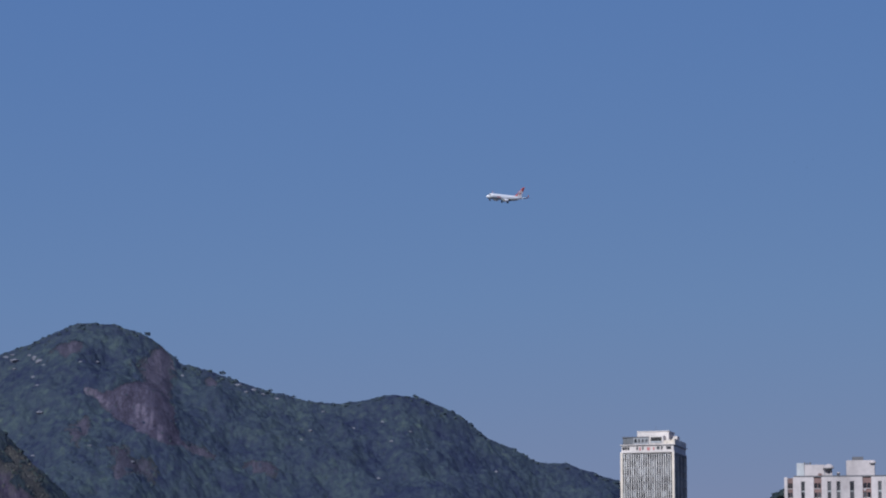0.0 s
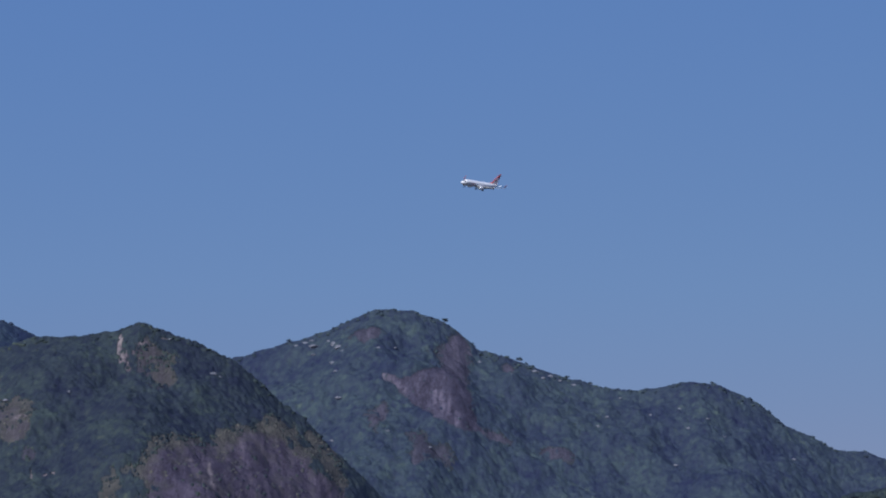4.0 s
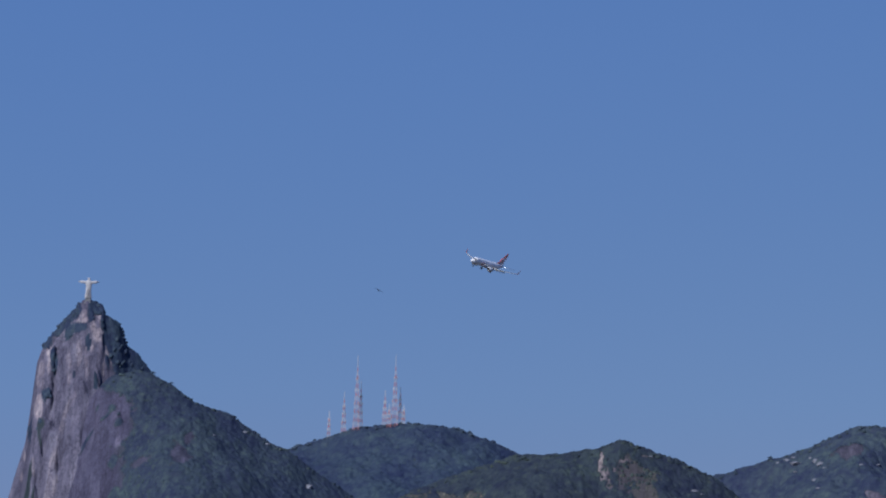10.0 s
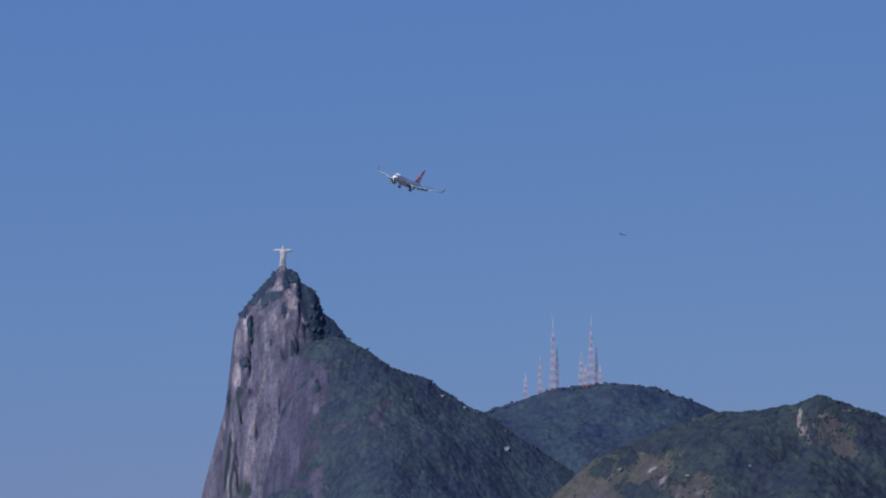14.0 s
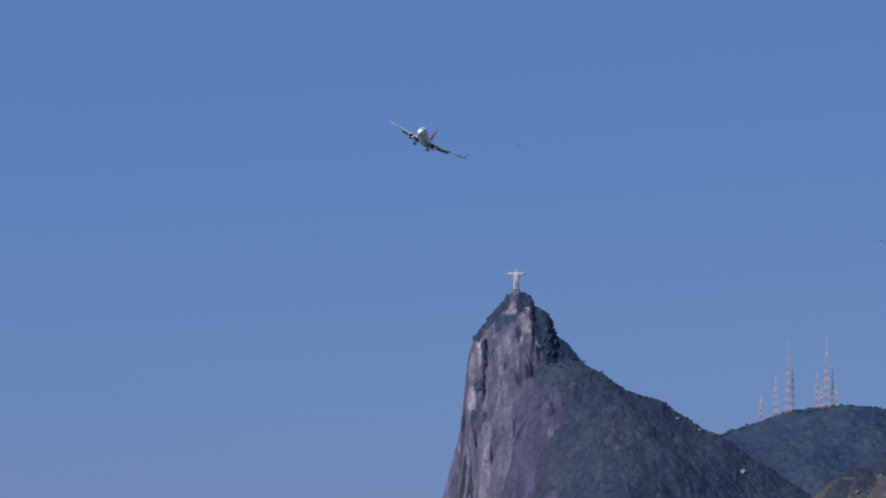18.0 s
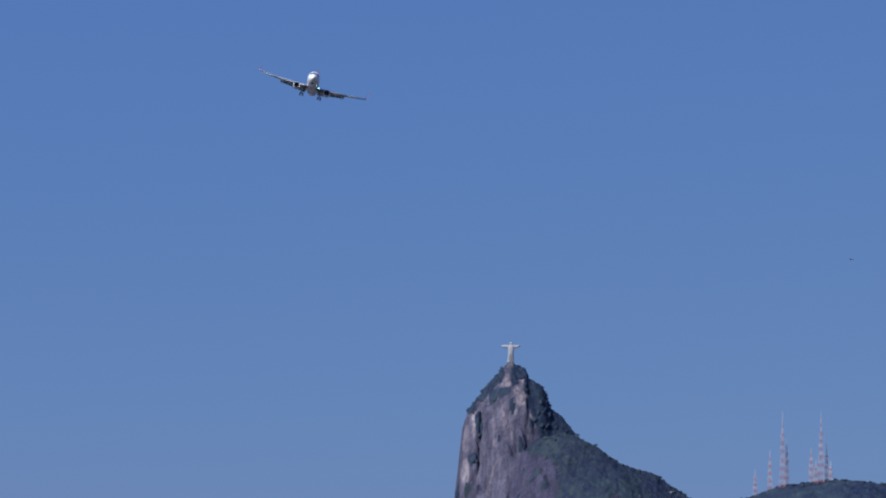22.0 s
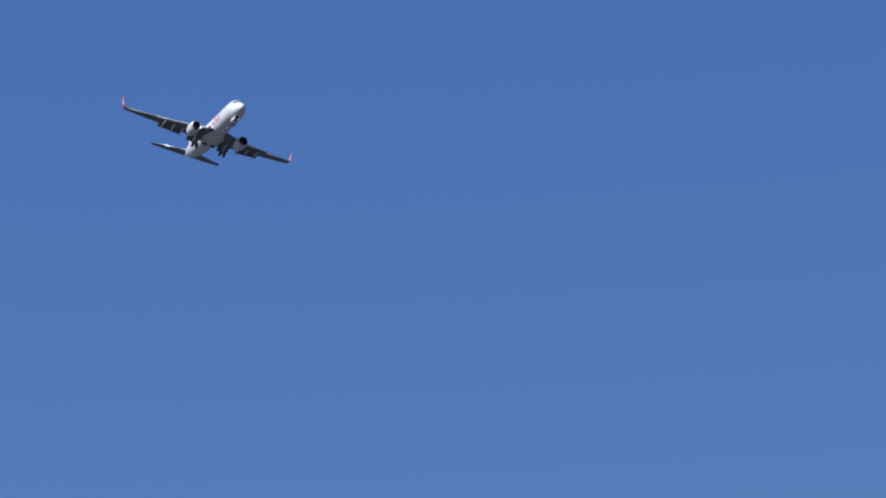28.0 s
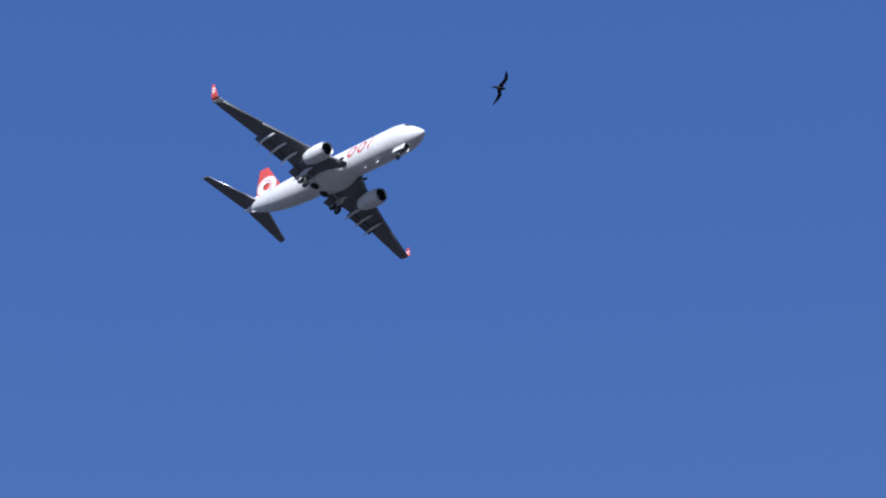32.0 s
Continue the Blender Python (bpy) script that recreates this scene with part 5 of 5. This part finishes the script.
def airliner():
    p = holder("airliner")
    rings = [[fuselage_at(s, k * 360 / 32) for k in range(32)] for s in
             (0.0, 0.12, 0.25, 0.5, 0.8, 1.2, 1.6, 2.1, 2.6, 3.2, 3.8, 4.5, 5.2, 6, 7, 12, 18, 24, 25.3, 26.5, 27.8, 29, 30.2, 31.5, 32.8, 34, 35.2, 36.3, 37.1, 37.7, 38)]
    fus = part("fuselage", loft(rings), M_WHITE, p, "glossy white fuselage", True)
    part("cockpit_glazing", skin_patch(lambda i, j: 1.75 + 0.95 * j + 0.55 * abs(2 * i - 1) ** 2, lambda i, j: 27 + 126 * i, 22, 4, 0.012), M_COCKPIT, fus, "dark wraparound cockpit windows", True)
    belly = []
    for k in range(13):
        t = k / 12
        r = math.sin(math.pi * min(max(t, 0.02), 0.98)) ** 0.5
        belly.append([Vector((NOSE - (12.6 + 10.6 * t), 2.06 * r * math.cos(a), -1.35 + 0.98 * r * math.sin(a))) for a in [j * 2 * math.pi / 20 for j in range(20)]])
    part("belly_fairing", loft(belly), M_WHITE, fus, "white belly fairing", True)
    for y in (-0.85, 0.85):
        ring = [Vector((NOSE - 20.3 + 0.62 * math.cos(a), y + 0.58 * math.sin(a), -2.22 - 0.06 * math.cos(a))) for a in [j * 2 * math.pi / 20 for j in range(20)]]
        low = [q + Vector((0, 0, -0.07)) for q in ring]
        # black disc on the belly in place of the well's shade
        part("wheel_well", loft([ring, low]), M_DARK, fus, "dark disc for the shade of an open wheel well")
    # airline marks: plain slanted shapes on both flanks, a band of small bars aft
    for side in (0, 1):
        ang = (lambda a: a) if side == 0 else (lambda a: 180 - a)
        for c0, wide, solid in ((12.6, 1.6, False), (10.6, 1.6, False), (8.7, 1.3, True)):
            if solid:
                part("airline_mark", skin_patch(lambda i, j, c=c0: c + 0.75 - 0.30 * i - 0.9 * j, lambda i, j: ang(-29 + 40 * j), 3, 10, 0.015), M_ORANGE, fus, "orange slanted bar")
            else:
                def ring_s(i, j, c=c0, w=wide):
                    t = 2 * math.pi * i
                    k = 0.64 + 0.36 * j
                    return c + (w / 2 * math.cos(t) - 0.40 * math.sin(t)) * k - 0.15
                def ring_a(i, j):
                    k = 0.64 + 0.36 * j
                    return ang(-9 + 20 * math.sin(2 * math.pi * i) * k)
                part("airline_mark", skin_patch(ring_s, ring_a, 28, 2, 0.015), M_ORANGE, fus, "orange slanted oval ring")
        part("registration_bar", skin_patch(lambda i, j: 29.2 + 2.6 * i, lambda i, j: ang(16 + 5 * j), 8, 1, 0.015), M_STRUT, fus, "small grey bar")
    # wings
    for s in (1, -1):
        z = lambda y: -1.30 + (y - 1.5) * 0.118 + 0.0019 * (y - 1.5) ** 2
        span = [(1.2, 13.3, 8.1, 0.13), (1.9, 14.0, 7.4, 0.13), (3.6, 15.3, 6.1, 0.125), (5.8, 16.7, 4.75, 0.12), (9.0, 18.5, 3.65, 0.115), (12.5, 20.45, 2.7, 0.11), (15.5, 22.05, 1.95, 0.105), (17.0, 22.85, 1.55, 0.10)]
        rings = [foil(le, c, s * y, z(y), t, droop=0.03) for y, le, c, t in span]
        wing = shade_underside(part("wing", loft(rings), M_WINGSHADE, p, "grey swept wing, underside shade in its colour", True))
        tipz = z(17.0)
        wl = [[Vector((NOSE - le - c * ch, s * (y + nx * t * ch), zz + nz * t * ch)) for c, t in prof] for le, ch, y, zz, nx, nz, prof in
              [(22.85, 1.5, 17.0, tipz, 0, 1, None), (22.98, 1.4, 17.27, tipz + 0.12, -0.5, 0.85, None), (23.1, 1.3, 17.44, tipz + 0.5, -0.9, 0.4, None), (23.85, 0.92, 17.60, tipz + 1.6, -1, 0.15, None), (24.6, 0.52, 17.72, tipz + 2.5, -1, 0.1, None)]
              for prof in [[(c, yt) for c, yt in [((1 + math.cos(math.pi * k / 8)) / 2, 0.045 * math.sin(math.pi * ((1 + math.cos(math.pi * k / 8)) / 2) ** 0.6)) for k in range(9)] +
                            [((1 - math.cos(math.pi * k / 8)) / 2, -0.045 * math.sin(math.pi * ((1 - math.cos(math.pi * k / 8)) / 2) ** 0.6)) for k in range(1, 8)]]]]
        winglet = part("winglet", loft(wl), M_ORANGE, p, "upswept orange winglet", True)
        for q in (-0.06, 0.06):
            ring = lambda k, off: [Vector((NOSE - 24.15 + 0.34 * k * math.cos(a) - 0.22 * k * math.sin(a), s * (17.56 + 0.09 * k * math.sin(a)) + off, tipz + 1.3 + 0.52 * k * math.sin(a))) for a in [j * 2 * math.pi / 16 for j in range(16)]]
            part("winglet_mark", loft([ring(0.5, q), ring(1.0, q)], caps=False), M_WHITE, winglet, "white ring mark")
        # slats, flaps and their fairings
        for y0, y1, le0, le1, out in ((2.6, 4.0, 14.6, 15.6, 0.10), (6.1, 11.4, 16.9, 19.85, 0.12), (11.5, 16.4, 19.9, 22.55, 0.10)):
            rr = [[Vector((NOSE - le + out - c, s * y, z(y) - 0.22 + hz)) for c, hz in ((0.0, -0.05), (0.12, 0.12), (0.5, 0.22), (0.8, 0.2), (0.45, 0.06), (0.15, -0.08))] for y, le in ((y0, le0), (y1, le1))]
            part("slat", loft(rr), M_SLAT, wing, "grey leading edge slat", True)
        for y0, y1, te0, te1, ch in ((2.0, 4.3, 20.75, 20.8, 1.0), (5.7, 10.3, 20.75, 21.65, 0.75)):
            for aft, drop, cc in ((0.0, 0.0, ch * 0.75), (0.62 * ch, 0.36 * ch, ch * 0.5)):
                rr = [[Vector((NOSE - te - aft - c * cc, s * y, z(y) - 0.28 - drop - 0.62 * c * cc + t * cc)) for c, t in ((0, 0), (0.2, 0.09), (0.6, 0.07), (1, 0.0), (0.6, -0.05), (0.2, -0.07))] for y, te in ((y0, te0), (y1, te1))]
                part("flap", loft(rr), M_WINGSHADE, wing, "lowered grey flap", True)
        for y, te in ((3.1, 19.7), (5.9, 19.75), (7.7, 20.0), (9.6, 20.4)):
            rr = []
            for k in range(9):
                t = k / 8
                r = max(0.03, math.sin(math.pi * t ** 0.8)) ** 0.7
                rr.append([Vector((NOSE - te + 1.3 - 3.7 * t, s * y + 0.17 * r * math.cos(a), z(y) - 0.48 - max(0, t - 0.45) * 1.5 + 0.29 * r * math.sin(a))) for a in [j * 2 * math.pi / 10 for j in range(10)]])
            part("flap_fairing", loft(rr), M_WHITE, wing, "white canoe-shaped flap fairing", True)
        lamp = Vector((NOSE - 14.0, s * 2.1, -1.22))
        disc = lambda x, r: [lamp + Vector((x, r * math.cos(a), r * math.sin(a))) for a in [q * 2 * math.pi / 14 for q in range(14)]]
        part("lamp_housing", loft([disc(-0.1, 0.17), disc(0.45, 0.17), disc(0.45, 0.14), disc(-0.06, 0.14)], caps=False), M_DARK, wing, "dark wing root lamp housing")
        part("landing_light", loft([disc(-0.09, 0.14), disc(-0.03, 0.13)]), M_NAVLAMP if s > 0 else M_METAL, wing, "glowing wing root light" if s > 0 else "unlit wing root light")
        # engine
        ec = Vector((0, s * 4.83, -2.02))
        circ = lambda st, r, flat=1.0: [ec + Vector((NOSE - st, r * math.cos(a), r * math.sin(a) * (flat if math.sin(a) < 0 else 1))) for a in [j * 2 * math.pi / 28 for j in range(28)]]
        nac = part("nacelle", loft([circ(13.22, 0.84, .95), circ(13.16, 0.90, .95), circ(13.25, 0.98, .95), circ(13.6, 1.07, .95), circ(14.4, 1.14, .96), circ(15.4, 1.12), circ(16.4, 1.0), circ(17.2, 0.82), circ(17.25, 0.74), circ(16.9, 0.72)], caps=False), M_WHITE, p, "white engine nacelle", True)
        part("inlet_lip", loft([circ(13.36, 0.80, .95), circ(13.14, 0.865, .95), circ(13.13, 0.92, .95), circ(13.42, 1.035, .95)], caps=False), M_METAL, nac, "polished inlet lip", True)
        part("inlet_duct", loft([circ(13.3, 0.81, .95), circ(14.1, 0.79), circ(14.15, 0.05)], caps=False), M_DARK, nac, "dark inlet duct", True)
        part("spinner", loft([circ(14.1, 0.26), circ(13.85, 0.17), circ(13.68, 0.03)]), M_STRUT, nac, "grey spinner", True)
        for k in range(18):
            a = k * 2 * math.pi / 18
            blade = bmesh.new()
            d, t2 = Vector((0, math.cos(a), math.sin(a))), Vector((0, -math.sin(a), math.cos(a)))
            o = ec + Vector((NOSE - 14.08, 0, 0))
            loft([[o + d * r + t2 * w + Vector((x, 0, 0)) for w, x in ((-0.05 * r / .4, 0.05), (0.05 * r / .4, -0.05), (0.05 * r / .4, -0.07), (-0.05 * r / .4, 0.03))] for r in (0.25, 0.5, 0.77)], bm=blade)
            part("fan_blade", blade, M_BAREMETAL, nac)
        part("exhaust_cone", loft([circ(16.8, 0.60), circ(17.7, 0.52), circ(17.75, 0.46), circ(17.4, 0.40), circ(18.3, 0.22), circ(18.9, 0.04)]), M_BAREMETAL, nac, "dark metal exhaust cone", True)
        py = [[Vector((NOSE - st, s * 4.83 + w, zz)) for w, zz in ((-0.16, z0), (0.16, z0), (0.13, z1), (-0.13, z1))] for st, z0, z1 in ((14.0, -1.0, -0.82), (15.6, -1.05, -0.72), (17.2, -1.3, -0.80), (19.0, -1.15, -0.85))]
        part("pylon", loft(py), M_WHITE, nac, "white engine pylon")
        # strake on the nacelle's inner flank
        part("strake", box(NOSE - 15.2, NOSE - 14.2, s * 4.05 - 0.02, s * 4.05 + 0.02, -1.45, -1.15), M_WHITE, nac)
        # main gear
        gear = part("main_gear_strut", tube((NOSE - 19.7, s * 2.86, -1.1), (NOSE - 19.7, s * 2.86, -3.35), 0.16, 0.12, 10), M_STRUT, p, "grey main gear strut")
        tube_b = tube((NOSE - 19.7, s * 2.75, -2.0), (NOSE - 19.6, s * 1.2, -1.6), 0.09, 0.09, 8)
        part("side_brace", tube_b, M_STRUT, gear)
        part("axle", tube((NOSE - 19.7, s * 2.86 - 0.6, -3.35), (NOSE - 19.7, s * 2.86 + 0.6, -3.35), 0.09, n=8), M_STRUT, gear)
        for o in (-0.43, 0.43):
            yy = s * 2.86 + o
            wheel = lambda w, r: [Vector((NOSE - 19.7 + r * math.cos(a), yy + w, -3.35 + r * math.sin(a))) for a in [j * 2 * math.pi / 20 for j in range(20)]]
            tyre = part("tyre", loft([wheel(-0.17, 0.40), wheel(-0.19, 0.50), wheel(-0.12, 0.56), wheel(0.12, 0.56), wheel(0.19, 0.50), wheel(0.17, 0.40)]), M_TYRE, gear, "black tyre", True)
            part("rim", loft([wheel(-0.18, 0.28), wheel(0.18, 0.28)]), M_STRUT, gear, "grey wheel rim")
        part("gear_door", box(NOSE - 20.3, NOSE - 19.1, s * 3.18 - 0.03, s * 3.18 + 0.03, -2.5, -1.3, 0.02), M_WHITE, gear, "white gear door")
        # tailplane
        hs = [foil(33.9, 3.7, s * 0.3, 1.0, 0.10), foil(34.4, 3.4, s * 0.9, 1.06, 0.10), foil(36.4, 2.15, s * 4.3, 1.40, 0.09), foil(38.0, 1.2, s * 7.0, 1.70, 0.085), foil(38.3, 0.85, s * 7.17, 1.72, 0.06)]
        tp = shade_underside(part("tailplane", loft(hs), M_WINGSHADE, p, "grey tailplane, underside shade in its colour", True))
        part("leading_edge", tube((NOSE - 34.48, s * 0.9, 1.06), (NOSE - 38.03, s * 7.0, 1.70), 0.14, 0.07, 10), M_METAL, tp, "bare metal leading edge", True)
    # fin with its swirl of plain rings
    fin = [foil(26.2, 10.6, 0, 1.55, 0.035, True), foil(30.0, 6.6, 0, 2.4, 0.075, True), foil(31.2, 5.6, 0, 3.1, 0.09, True), foil(34.2, 3.8, 0, 5.9, 0.09, True), foil(36.9, 2.1, 0, 8.45, 0.09, True), foil(37.3, 1.75, 0, 8.75, 0.06, True)]
    tail = part("fin", loft(fin), M_ORANGE, p, "orange tail fin", True)
    def fin_shape(k0, k1, cx, cz, rx, rz, off):
        n = 26
        lean = 0.55
        half = lambda z: 0.30 - 0.028 * (z - 2.4)
        ring = lambda k: [Vector((NOSE - (cx + lean * k * rz * math.sin(a) + k * rx * math.cos(a)), off * (half(cz + k * rz * math.sin(a)) + 0.02), cz + k * rz * math.sin(a))) for a in [j * 2 * math.pi / n for j in range(n)]]
        return loft([ring(k0), ring(k1)], caps=False)
    for off in (-1, 1):
        part("fin_mark", fin_shape(0.36, 1.0, 34.6, 3.95, 2.15, 2.3, off * 1.03), M_WHITE, tail, "broad white ring mark")
        part("fin_mark", fin_shape(0.70, 0.77, 35.0, 3.8, 2.1, 2.3, off * 1.09), M_ORANGE, tail, "slim orange ring line")
        part("fin_mark", fin_shape(0.02, 0.9, 35.2, 2.35, 1.9, 0.55, off * 1.02), M_WHITE, tail, "white patch")
    # nose gear
    ng = part("nose_gear_strut", tube((NOSE - 3.9, 0, -1.5), (NOSE - 4.05, 0, -3.15), 0.11, 0.08, 8), M_STRUT, p, "grey nose gear strut")
    part("drag_brace", tube((NOSE - 4.0, 0, -2.4), (NOSE - 3.0, 0, -1.7), 0.06, n=6), M_STRUT, ng)
    for o in (-0.22, 0.22):
        wheel = lambda w, r: [Vector((NOSE - 4.05 + r * math.cos(a), o + w, -3.15 + r * math.sin(a))) for a in [j * 2 * math.pi / 16 for j in range(16)]]
        part("tyre", loft([wheel(-0.09, 0.22), wheel(-0.1, 0.30), wheel(-0.06, 0.345), wheel(0.06, 0.345), wheel(0.1, 0.30), wheel(0.09, 0.22)]), M_TYRE, ng, "black tyre", True)
        part("nose_gear_door", box(NOSE - 4.9, NOSE - 2.7, math.copysign(0.42, o) - 0.02, math.copysign(0.42, o) + 0.02, -2.55, -1.75, 0.02), M_WHITE, ng, "white nose gear door")
    # black patch on the skin in place of the bay's shade
    part("nose_gear_well", skin_patch(lambda i, j: 2.6 + 2.3 * i, lambda i, j: 258 + 24 * j, 6, 4, 0.01), M_DARK, fus, "dark patch for the shade of the nose gear bay")
    part("belly_aerial", box(NOSE - 8.6, NOSE - 8.2, -0.03, 0.03, -2.4, -1.98), M_WHITE, fus)
    part("belly_aerial", box(NOSE - 11.0, NOSE - 10.7, -0.03, 0.03, -2.32, -1.98), M_WHITE, fus)
    part("tail_skid", loft([[Vector((NOSE - st, w, zz)) for w, zz in ((-.18, a0), (.18, a0), (.1, a1), (-.1, a1))] for st, a0, a1 in ((34.9, -0.02, -0.10), (35.5, 0.2, -0.12), (36.1, 0.42, 0.28))]), M_WHITE, fus)
    part("apu_exhaust", tube((NOSE - 37.95, 0, 1.18), (NOSE - 38.1, 0, 1.18), 0.12, 0.10, 10), M_DARK, fus)
    return tagged(p, "white twin-engine airliner with orange tail, landing gear lowered", "airplane")


plane = airliner()


# ---------- birds ----------
def seabird(name, span):
    """A dark long-winged bird: body, forked tail, bill and two bent wings."""
    b = holder(name)
    k = span / 2.3
    kx = 0.62 * k
    ring = lambda x, r, z=0: [Vector((x * kx, r * k * math.cos(a), z * k + r * k * math.sin(a))) for a in [j * 2 * math.pi / 10 for j in range(10)]]
    part("body", loft([ring(0.44, 0.015), ring(0.38, 0.05), ring(0.27, 0.06), ring(0.15, 0.09), ring(0.0, 0.105), ring(-0.18, 0.075), ring(-0.32, 0.035)]), M_FEATHER, b, "slim black body", True)
    part("bill", tube((0.43 * kx, 0, 0), (0.57 * kx, 0, -0.02 * k), 0.016 * k, 0.006 * k, 6), M_FEATHER, b)
    for s in (1, -1):
        tail = loft([[Vector((x * kx, s * y * k, z * k)) for x, y, z in ((-0.28, 0.0, 0.012), (-0.28, 0.05, 0.012), (-0.28, 0.05, -0.012), (-0.28, 0.0, -0.012))],
                     [Vector((x * kx, s * y * k, z * k)) for x, y, z in ((-0.46, 0.01, 0.008), (-0.48, 0.05, 0.008), (-0.48, 0.05, -0.008), (-0.46, 0.01, -0.008))],
                     [Vector((x * kx, s * y * k, z * k)) for x, y, z in ((-0.66, 0.035, 0.003), (-0.67, 0.05, 0.003), (-0.67, 0.05, -0.003), (-0.66, 0.035, -0.003))]])
        part("tail_feather", tail, M_FEATHER, b)
        secs = ((0.03, 0.14, -0.10, 0.02), (0.20, 0.15, -0.07, 0.05), (0.40, 0.22, 0.02, 0.08), (0.54, 0.25, 0.06, 0.09), (0.75, 0.20, 0.03, 0.07), (0.95, 0.11, 0.0, 0.04), (1.15, -0.01, -0.03, 0.0))
        rr = [[Vector((x * k, s * y * k, (z + t) * k)) for x, t in ((lead, 0.0), ((lead * 2 + back) / 3, 0.014), (back, 0.0), ((lead * 2 + back) / 3, -0.010))] for y, lead, back, z in secs]
        part("wing", loft(rr), M_FEATHER, b, "long bent black wing", True)
    return b


near_bird = tagged(seabird("seabird", 2.3), "black long-winged seabird soaring with bent wings", "bird", "soaring seabirds")
far_bird = tagged(seabird("seabird", 2.2), "dark seabird gliding far off before the hills", "bird", "soaring seabirds")
passing_bird = tagged(seabird("seabird", 2.0), "dark seabird crossing the sky beside the peak", "bird", "soaring seabirds")


lone_bird = tagged(seabird("seabird", 1.6), "dark seabird gliding high beside the peak", "bird", "soaring seabirds")


# a loose flock far off over the city
flock = [tagged(seabird("seabird", 1.5), "dark seabird in a loose flock far over the city", "bird", "far flock of seabirds") for k in range(4)]


def aloft(azimuth, height, distance, heading, bank=0.0, nose=0.0):
    a, e = radians(azimuth), radians(height)
    return pose(-distance * math.sin(a) * math.cos(e), distance * math.cos(a) * math.cos(e), 2 + distance * math.sin(e), bank, -nose, heading)


# ---------- what moves ----------
def motions():
    walk(plane, [(t, pose(x, y, z, bank, -nose, heading)) for t, x, y, z, heading, nose, bank in FLIGHT])
    walk(near_bird, [(0, aloft(75, 27, 260, 10, -10)), (20, aloft(45, 29, 190, 5, -10)), (28, aloft(19, 30.5, 160, 2, -10)), (31, aloft(5.0, 31.55, 151, 0, -10)), (31.2, aloft(4.23, 31.61, 150, 0, -10)),
                     (31.5, aloft(2.95, 31.7, 150, 8, -12)), (31.8, aloft(1.4, 32.08, 150, 13, -14)), (32, aloft(0.73, 32.06, 150, 17, -16))])
    walk(far_bird, [(0, aloft(19.6, 8.4, 558, 330, 5)), (6.5, aloft(16.55, 8.86, 558, 330, 5)), (8, aloft(15.84, 8.98, 558, 330, 5)), (9.5, aloft(15.41, 9.22, 558, 320, -10)), (11, aloft(15.40, 9.46, 558, 325, -25)),
                    (13, aloft(14.85, 9.59, 551, 330, -20)), (16, aloft(14.03, 9.67, 545, 330, 5)), (19, aloft(14.05, 10.0, 539, 300, 0)), (20.5, aloft(13.88, 10.09, 539, 330, 0)), (32, aloft(9, 10.6, 533, 330, 0))])
    walk(passing_bird, [(0, aloft(47, 15.2, 640, 340, 0)), (13, aloft(28.3, 13.2, 610, 345, 0)), (16, aloft(23.47, 12.26, 600, 345, -10)), (16.6, aloft(22.74, 12.0, 600, 345, -10)), (17, aloft(22.19, 11.74, 600, 330, -5)),
                        (17.6, aloft(21.42, 11.62, 600, 320, 0)), (18.2, aloft(20.31, 11.55, 600, 300, 5)), (18.6, aloft(19.67, 11.43, 600, 290, 8)), (19, aloft(19.13, 11.48, 600, 280, 10)),
                        (20.5, aloft(16.81, 11.23, 600, 330, 0)), (24, aloft(11.5, 10.5, 600, 340, 0)), (32, aloft(-2, 9.0, 600, 340, 0))])
    for bird, (az, el, turn) in zip(flock, ((-6.66, 9.86, 20), (-6.93, 9.87, 320), (-6.76, 10.02, 60), (-6.42, 9.96, 350))):
        walk(bird, [(0, aloft(az, el, 1250, turn, 10)), (0.5, aloft(az - 0.14, el + 0.10, 1250, turn - 15, 15)), (3, aloft(az - 0.9, el + 0.45, 1260, turn - 40, 10)), (32, aloft(az - 9, el + 2.5, 1400, turn - 60, 0))])
    walk(lone_bird, [(0, aloft(43, 14.5, 820, 345, 0)), (13, aloft(24.5, 17.5, 800, 345, 0)), (15.8, aloft(20.4, 14.9, 795, 345, 0)), (16.8, aloft(18.99, 13.12, 790, 345, 5)), (17.2, aloft(18.43, 13.15, 790, 345, 5)), (21, aloft(12.6, 13.4, 790, 345, 0)), (32, aloft(-4, 14, 800, 345, 0))])


motions()
